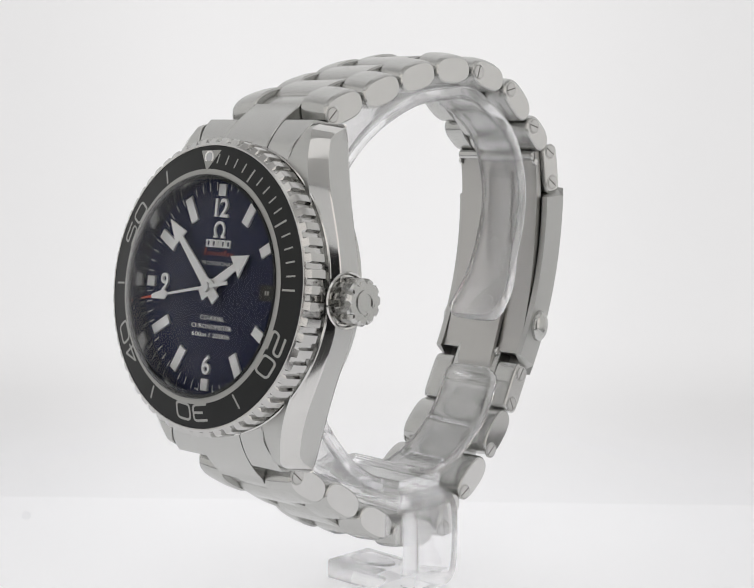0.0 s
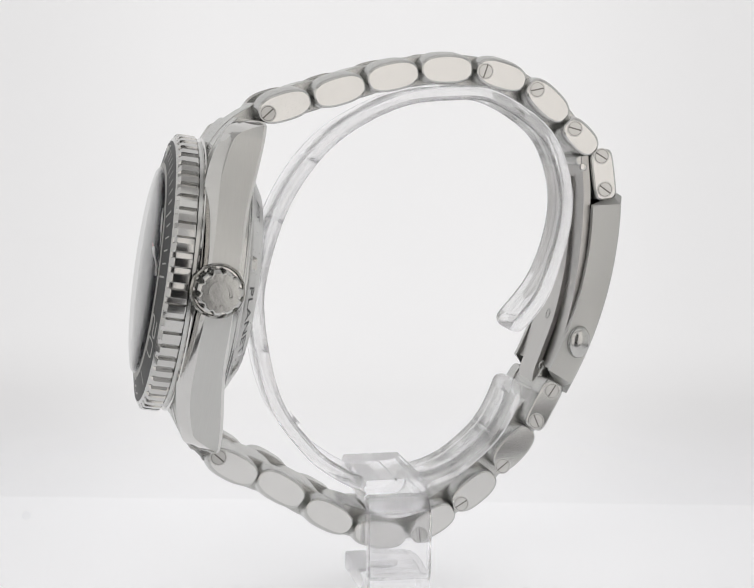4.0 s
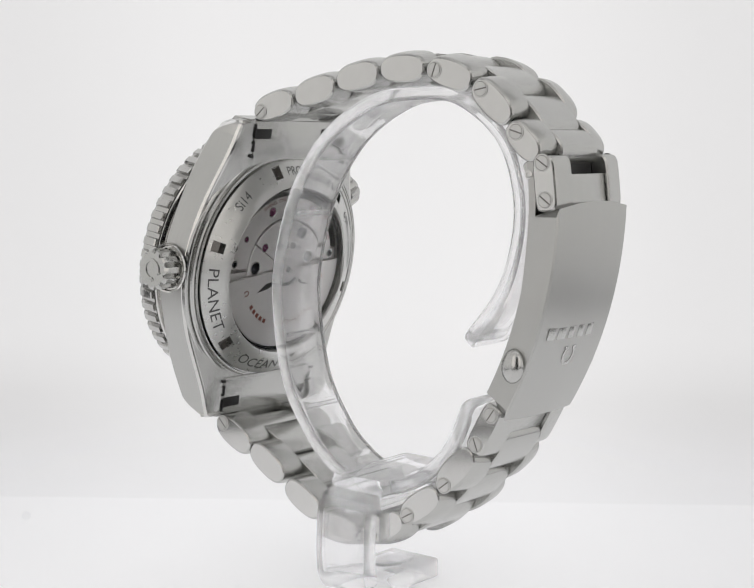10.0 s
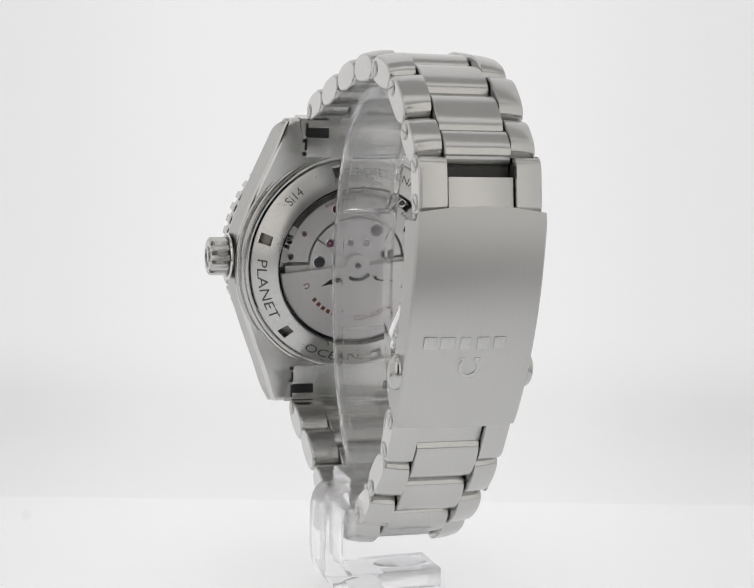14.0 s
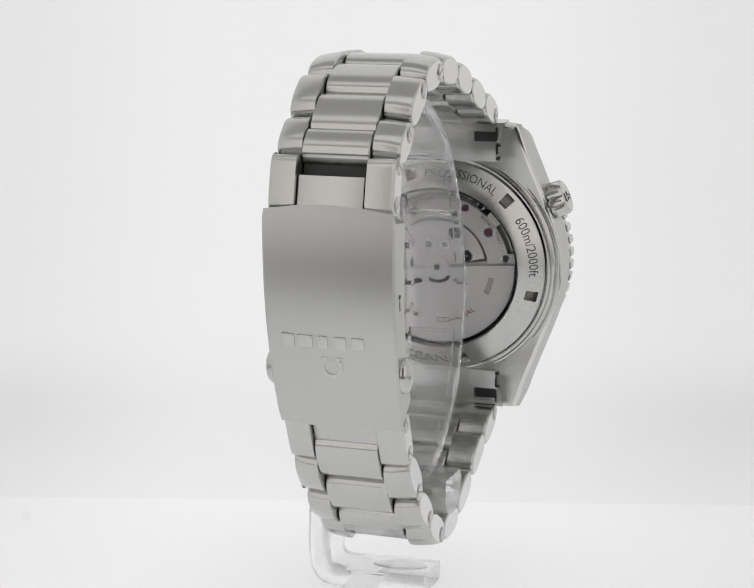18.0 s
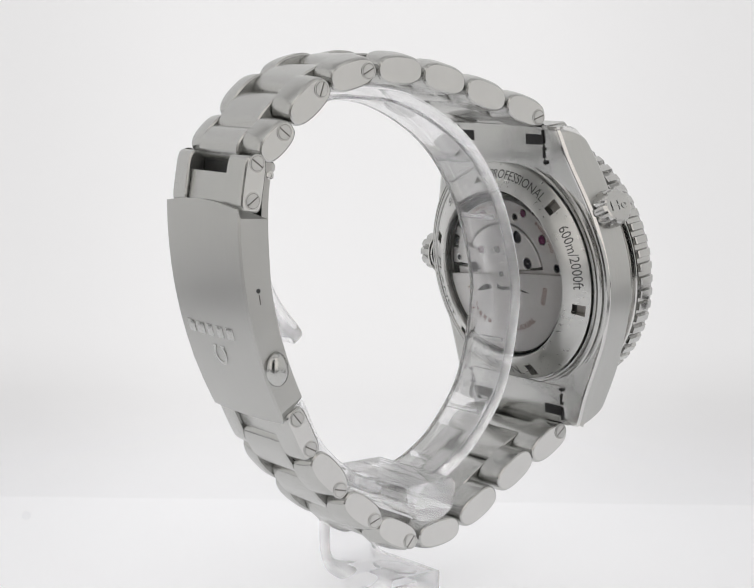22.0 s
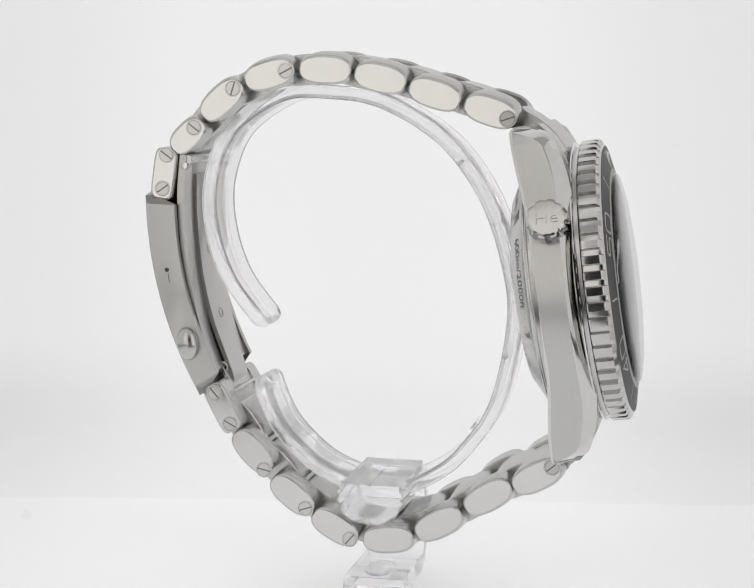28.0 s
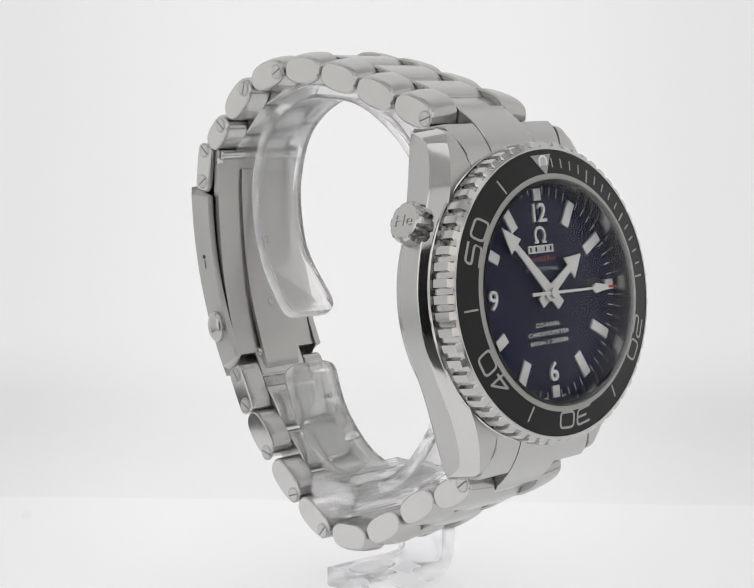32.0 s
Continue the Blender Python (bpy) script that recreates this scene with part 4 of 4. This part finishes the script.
def on_clasp(x, along, lift):
    """along: down the cover from its top end."""
    p, n = clasp_curve(along / 32.9)
    lift += 0.36 * (1 - (x / 9.75) ** 2)
    return (x, p.x + n.x * lift, p.y + n.y * lift)


def bend_to_clasp(bm, centre):
    for v in bm.verts:
        v.co = on_clasp(v.co.x, centre + v.co.y, v.co.z)


bm = bmesh.new()
horseshoe(bm, 1.35, 0.42, 30, 0.9, -0.05, 0.10)
bend_to_clasp(bm, 22.4)
part("emblem", bm, M_SATIN, clasp, "raised horseshoe-shaped emblem")
bm = bmesh.new()
for i, w in enumerate((1.9, 2.2, 1.5, 1.7, 1.8)):
    x = 6.3 - 2.6 * i
    slab(bm, x - w / 2, x + w / 2, -0.95, 0.95, -0.05, 0.08, 0.08)
bend_to_clasp(bm, 18.6)
part("maker_mark", bm, M_SATIN, clasp, "row of plain raised blocks")
for side in (1, -1):
    bm = bmesh.new()
    rings = []
    for k, x in ((1.0, -0.6), (1.0, 0.35), (0.97, 0.6), (0.9, 0.86), (0.78, 1.1), (0.6, 1.32), (0.38, 1.47), (0.15, 1.54), (0.03, 1.55)):
        rings.append([(2.65 * k * math.cos(a), 1.85 * k * math.sin(a), x) for a in [2 * math.pi * j / 32 for j in range(32)]])
    loft(bm, rings)
    part("push_button", bm, M_SATIN, watch, "domed polished clasp button", pose(side * 9.5, 29.8, -39.95, -8, 0, 0) @ pose(0, 0, 0, 0, 90 * side, 0), 50)
    bm = bmesh.new()
    lathe(bm, [(0.62, -0.4), (0.62, 0.1), (0.5, 0.16), (0.3, 0.16), (0.25, 0.08), (0, 0.08)], 20)
    part("pin", bm, M_POL, watch, "round hinge pin of the blade", pose(side * 8.3, 30.5, -12.0) @ pose(0, 0, 0, 0, 90 * side, 0))
bm = bmesh.new()
lathe(bm, [(0.34, -0.2), (0.34, 0.02), (0.25, 0.03), (0.2, -0.05), (0, -0.05)], 16)
part("pin", bm, M_ENGRAVE, watch, "small dark steel pin", pose(-9.74, 33.2, -28.3) @ pose(0, 0, 0, 0, -90, 0))
bm = bmesh.new()
slab(bm, -0.05, 0.05, -0.05, 0.05, -0.7, 0.7)
part("slit", bm, M_RECESS, watch, "fine dark slit in the clasp wall", pose(-9.70, 32.9, -29.6, -10, 0, 0))


def strip(points, half, thick, mat, name, label):
    bm = bmesh.new()
    pts = spline([(0, *p) for p in points], 8)
    rings = []
    for i, p in enumerate(pts):
        d = (pts[min(len(pts) - 1, i + 1)] - pts[max(0, i - 1)]).normalized()
        n = Vector((0, d.z, -d.y)) * thick / 2
        rings.append([(-half, p.y - n.y, p.z - n.z), (half, p.y - n.y, p.z - n.z), (half, p.y + n.y, p.z + n.z), (-half, p.y + n.y, p.z + n.z)])
    loft(bm, rings)
    bmesh.ops.bevel(bm, geom=[e for e in bm.edges if e.is_manifold and e.calc_face_angle(0) > 1.0], offset=0.18, segments=2, affect="EDGES")
    return part(name, bm, mat, watch, label, None, 30)


strip([(30.75, -10.2), (31.25, -16.0), (31.1, -22.0), (30.3, -30.0), (28.8, -37.5), (26.9, -43.2), (26.2, -44.75)], 8.3, 1.15, M_BLADE, "clasp_blade", "brushed steel folding blade")
strip([(30.5, -13.5), (30.5, -20.0), (29.75, -28.5), (28.15, -36.0), (26.2, -41.6), (24.7, -45.6), (24.5, -47.2)], 3.6, 0.7, M_BLADE, "clasp_blade", "narrow brushed steel folding blade")
for y, z, deg, r in ((27.65, -36.4, -16, 0.85), (29.68, -26.0, -7, 0.7)):
    bm = bmesh.new()
    lathe(bm, [(r, 0.0), (r, 0.06), (r - 0.12, 0.06), (r - 0.14, 0.0)], 28)
    part("blade_mark", bm, M_SATIN, watch, "faint raised ring on the blade", pose(0.6, y, z, deg, 0, 0) @ pose(0, 0, 0, 90, 0, 0))
for y, z, r, w in ((30.2, -10.9, 0.85, 8.15), (25.9, -44.6, 0.9, 4.3), (24.6, -51.0, 0.5, 5.2), (23.6, -48.3, 0.28, 5.3)):
    bm = bmesh.new()
    lathe(bm, [(0, -w), (r - 0.15, -w), (r, -w + 0.15), (r, w - 0.15), (r - 0.15, w), (0, w)], 24)
    part("hinge", bm, M_SATIN, watch, "steel hinge barrel", pose(0, y, z, 0, 90, 0))

# ---------------------------------------------------------------- clear stand
stand = thing("watch_stand", "clear acrylic C-ring watch stand with a flat foot", "display stand")


def band(points, half, thick, free=(True, False)):
    """A flat clear band that runs along points (y, z), rounded at its edges and, where free, at its end corners."""
    bm = bmesh.new()
    fine = spline([(0, *p) for p in points], 24)
    run = [0.0]
    for p, q in zip(fine, fine[1:]):
        run.append(run[-1] + (q - p).length)
    total, R = run[-1], 2.6
    ends = [0.0, 0.12, 0.35, 0.7, 1.2, 1.8, 2.6]
    steps = int((total - 5.2) / 1.4)
    stations = ends + [2.6 + (total - 5.2) * k / steps for k in range(1, steps)] + [total - e for e in ends[::-1]]
    rings = []
    j = 0
    for d in stations:
        while j < len(run) - 2 and run[j + 1] < d:
            j += 1
        t = (d - run[j]) / max(1e-9, run[j + 1] - run[j])
        p = fine[j].lerp(fine[j + 1], t)
        w = (fine[min(len(fine) - 1, j + 2)] - fine[max(0, j - 1)]).normalized()
        q = Vector((0, w.z, -w.y))
        h, th, lip = half, thick / 2, 1.0
        for on, e in zip(free, (d, total - d)):
            if on and e < R:
                h = half - R + math.sqrt(max(0.0, R * R - (R - e) ** 2))
                th = thick / 2 * max(0.3, math.sqrt(max(0.0, 1 - max(0.0, 1 - e / 1.2) ** 2)))
                lip = smoothstep(1.0, 2.6, e)
        sec, r = [], min(0.45, 0.9 * th)
        for cx, ct, a0 in ((h - r, th - r, 0), (-h + r, th - r, 90), (-h + r, -th + r, 180), (h - r, -th + r, 270)):
            for a in (0, 30, 60, 90):
                sec.append((cx + r * math.cos(radians(a0 + a)), ct + r * math.sin(radians(a0 + a))))
            if a0 == 180:
                sec += [(-h + 1.2, -th), (-h + 1.6, -th + 0.7 * lip), (h - 1.6, -th + 0.7 * lip), (h - 1.2, -th)]
        warp = smoothstep(5.0, 22.0, p.y) * smoothstep(-36.0, -26.0, p.z)      # the springy ring is a little twisted and narrower near the clasp
        rings.append([(x + 2.0 + 0.079 * p.y - warp * (1.2 + 0.8 * x / half), p.y - 0.35 * warp * (1 + x / half) + q.y * s_, p.z + q.z * s_) for x, s_ in sec])
    rows = loft(bm, rings, capmats=(1, 0))
    for row in rows:
        for k in (0, 6, 7, 8, 18, 19):
            row[k].material_index = 1
    return bm


RING = [(19.6, -38.2), (25.6, -30.6), (28.55, -22.2), (28.65, -14.4), (25.2, -6.4), (16.9, -0.9), (9.2, -0.3), (0.0, -1.7), (-10.0, -7.5), (-16.9, -16.5), (-20.7, -27.4), (-21.4, -36.0), (-18.8, -48.6), (-13.2, -57.0), (-8.5, -60.8), (-4.95, -62.6)]
ARM = [(20.4, -46.4), (19.4, -50.0), (16.5, -55.2), (11.5, -59.8), (8.0, -61.7), (4.95, -62.7)]
part("ring", band(RING, 5.3, 2.2), [M_PLASTIC, M_FROST], stand, "clear springy ring", None, 40)
part("ring_arm", band(ARM, 5.3, 2.2), [M_PLASTIC, M_FROST], stand, "short clear arm of the ring", None, 40)
bm = bmesh.new()
rings = []
for x, k in ((-9.0, 0.96), (-8.7, 1.0), (9.6, 1.0), (9.9, 0.98)):
    half = [(0.1, -61.45), (0.25, -61.25), (4.75, -61.25), (4.9, -61.4), (4.9, -62.1), (5.25, -62.25), (5.25, -62.9), (4.95, -63.05), (4.95, -63.6), (5.25, -63.72), (5.25, -64.3), (4.75, -64.45), (4.75, -64.95)] + [(4.75 * math.cos(radians(a)), -65.0 - 2.55 * math.sin(radians(a))) for a in range(6, 85, 11)]
    rings.append([(x, y * k, z) for y, z in half] + [(x, -y * k, z) for y, z in half[::-1]])
loft(bm, rings)
part("saddle", bm, M_PLASTIC, stand, "clear stepped saddle block with a rounded underside", None, 30)


def bent_slab():
    """The stem and the foot: one thick strip, bent twice."""
    bm = bmesh.new()
    path = [(10.05, -65.0), (11.4, -65.3), (12.2, -66.6), (12.45, -69.0), (12.45, -74.5), (11.8, -77.4), (9.4, -78.75), (0.0, -78.75), (-5.6, -78.75)]
    pts = spline([(x, 0, z) for x, z in path], 6)
    rings = []
    n = len(pts)
    t = 1.6
    for i, p in enumerate(pts):
        d = (pts[min(n - 1, i + 1)] - pts[max(0, i - 1)]).normalized()
        q = Vector((d.z, 0, -d.x))
        sec = []
        for cy, ct, a0 in ((4.6, t - 0.4, 0), (-4.6, t - 0.4, 90), (-4.6, -t + 0.4, 180), (4.6, -t + 0.4, 270)):
            for a in (0, 45, 90):
                sec.append((cy + 0.4 * math.cos(radians(a0 + a)), ct + 0.4 * math.sin(radians(a0 + a))))
        rings.append([(p.x + q.x * b, y, p.z + q.z * b) for y, b in sec])
    loft(bm, rings)
    return bm


part("foot", bent_slab(), M_PLASTIC, stand, "clear bent stem and foot", None, 40)
bm = bmesh.new()
rings = [[(-0.2 + 4.6 * k * math.cos(a), 2.6 * k * math.sin(a), z) for a in [2 * math.pi * j / 36 for j in range(36)]] for k, z in ((1.0, -77.16), (0.97, -77.05), (0.85, -77.0), (0.1, -76.98))]
loft(bm, rings)
part("foot_pad", bm, M_PLASTIC, stand, "oval clear pad on the foot", None, 40)

# ribs across the inner wall of the ring
for y, z, deg in ((-12.3, -11.0, 50), (-17.6, -20.5, 64), (-19.9, -41.0, 100), (-15.0, -52.6, 128)):
    bm = bmesh.new()
    slab(bm, -4.0, 4.0, -0.35, 0.35, -0.3, 0.45, 0.2)
    part("rib", bm, M_PLASTIC, stand, "low moulded rib", pose(2.0 + 0.079 * y, y, z, deg, 0, 0))

# the speck lies on the floor
speck.matrix_world = Matrix.Translation((-0.0657, 0.0374, 0.00005)) @ pose(0, 0, 0, 0, 0, 13) @ Matrix.Diagonal((0.9, 3.4, 0.6, 1))

# ---------------------------------------------------------------- what moves
WATCH_AT = pose(0, 0, 0, 0, 0, -4.3) @ pose(-2.5, 0, 0) @ pose(0, 0, 0, 0, -1.03, 0)
STAND_AT = pose(0, 0, 0, 0, 0, -4.3) @ pose(-2.5, 0, 0)


def turned(t, m):
    q = pose(0, 0, FLOOR, 0, 0, TURN0 + TURN * t) @ m
    q.translation = q.translation * U
    return q


def hand_row(deg, z):
    q = HEAD @ pose(0, 0, z, 0, 0, -deg)
    q.translation = q.translation * U
    return q


def motions():
    times = [float(k) for k in range(33)]
    walk(watch, [(t, turned(t, WATCH_AT)) for t in times])
    walk(stand, [(t, turned(t, STAND_AT)) for t in times])
    walk(second_hand, [(t, hand_row(259.2 + 6.0 * t, -1.05)) for t in times])
    walk(minute_hand, [(t, hand_row(314.0 + 0.1 * t, -1.55)) for t in times[::8]])
    walk(hour_hand, [(t, hand_row(56.3 + t / 120.0, -2.0)) for t in times[::8]])


motions()
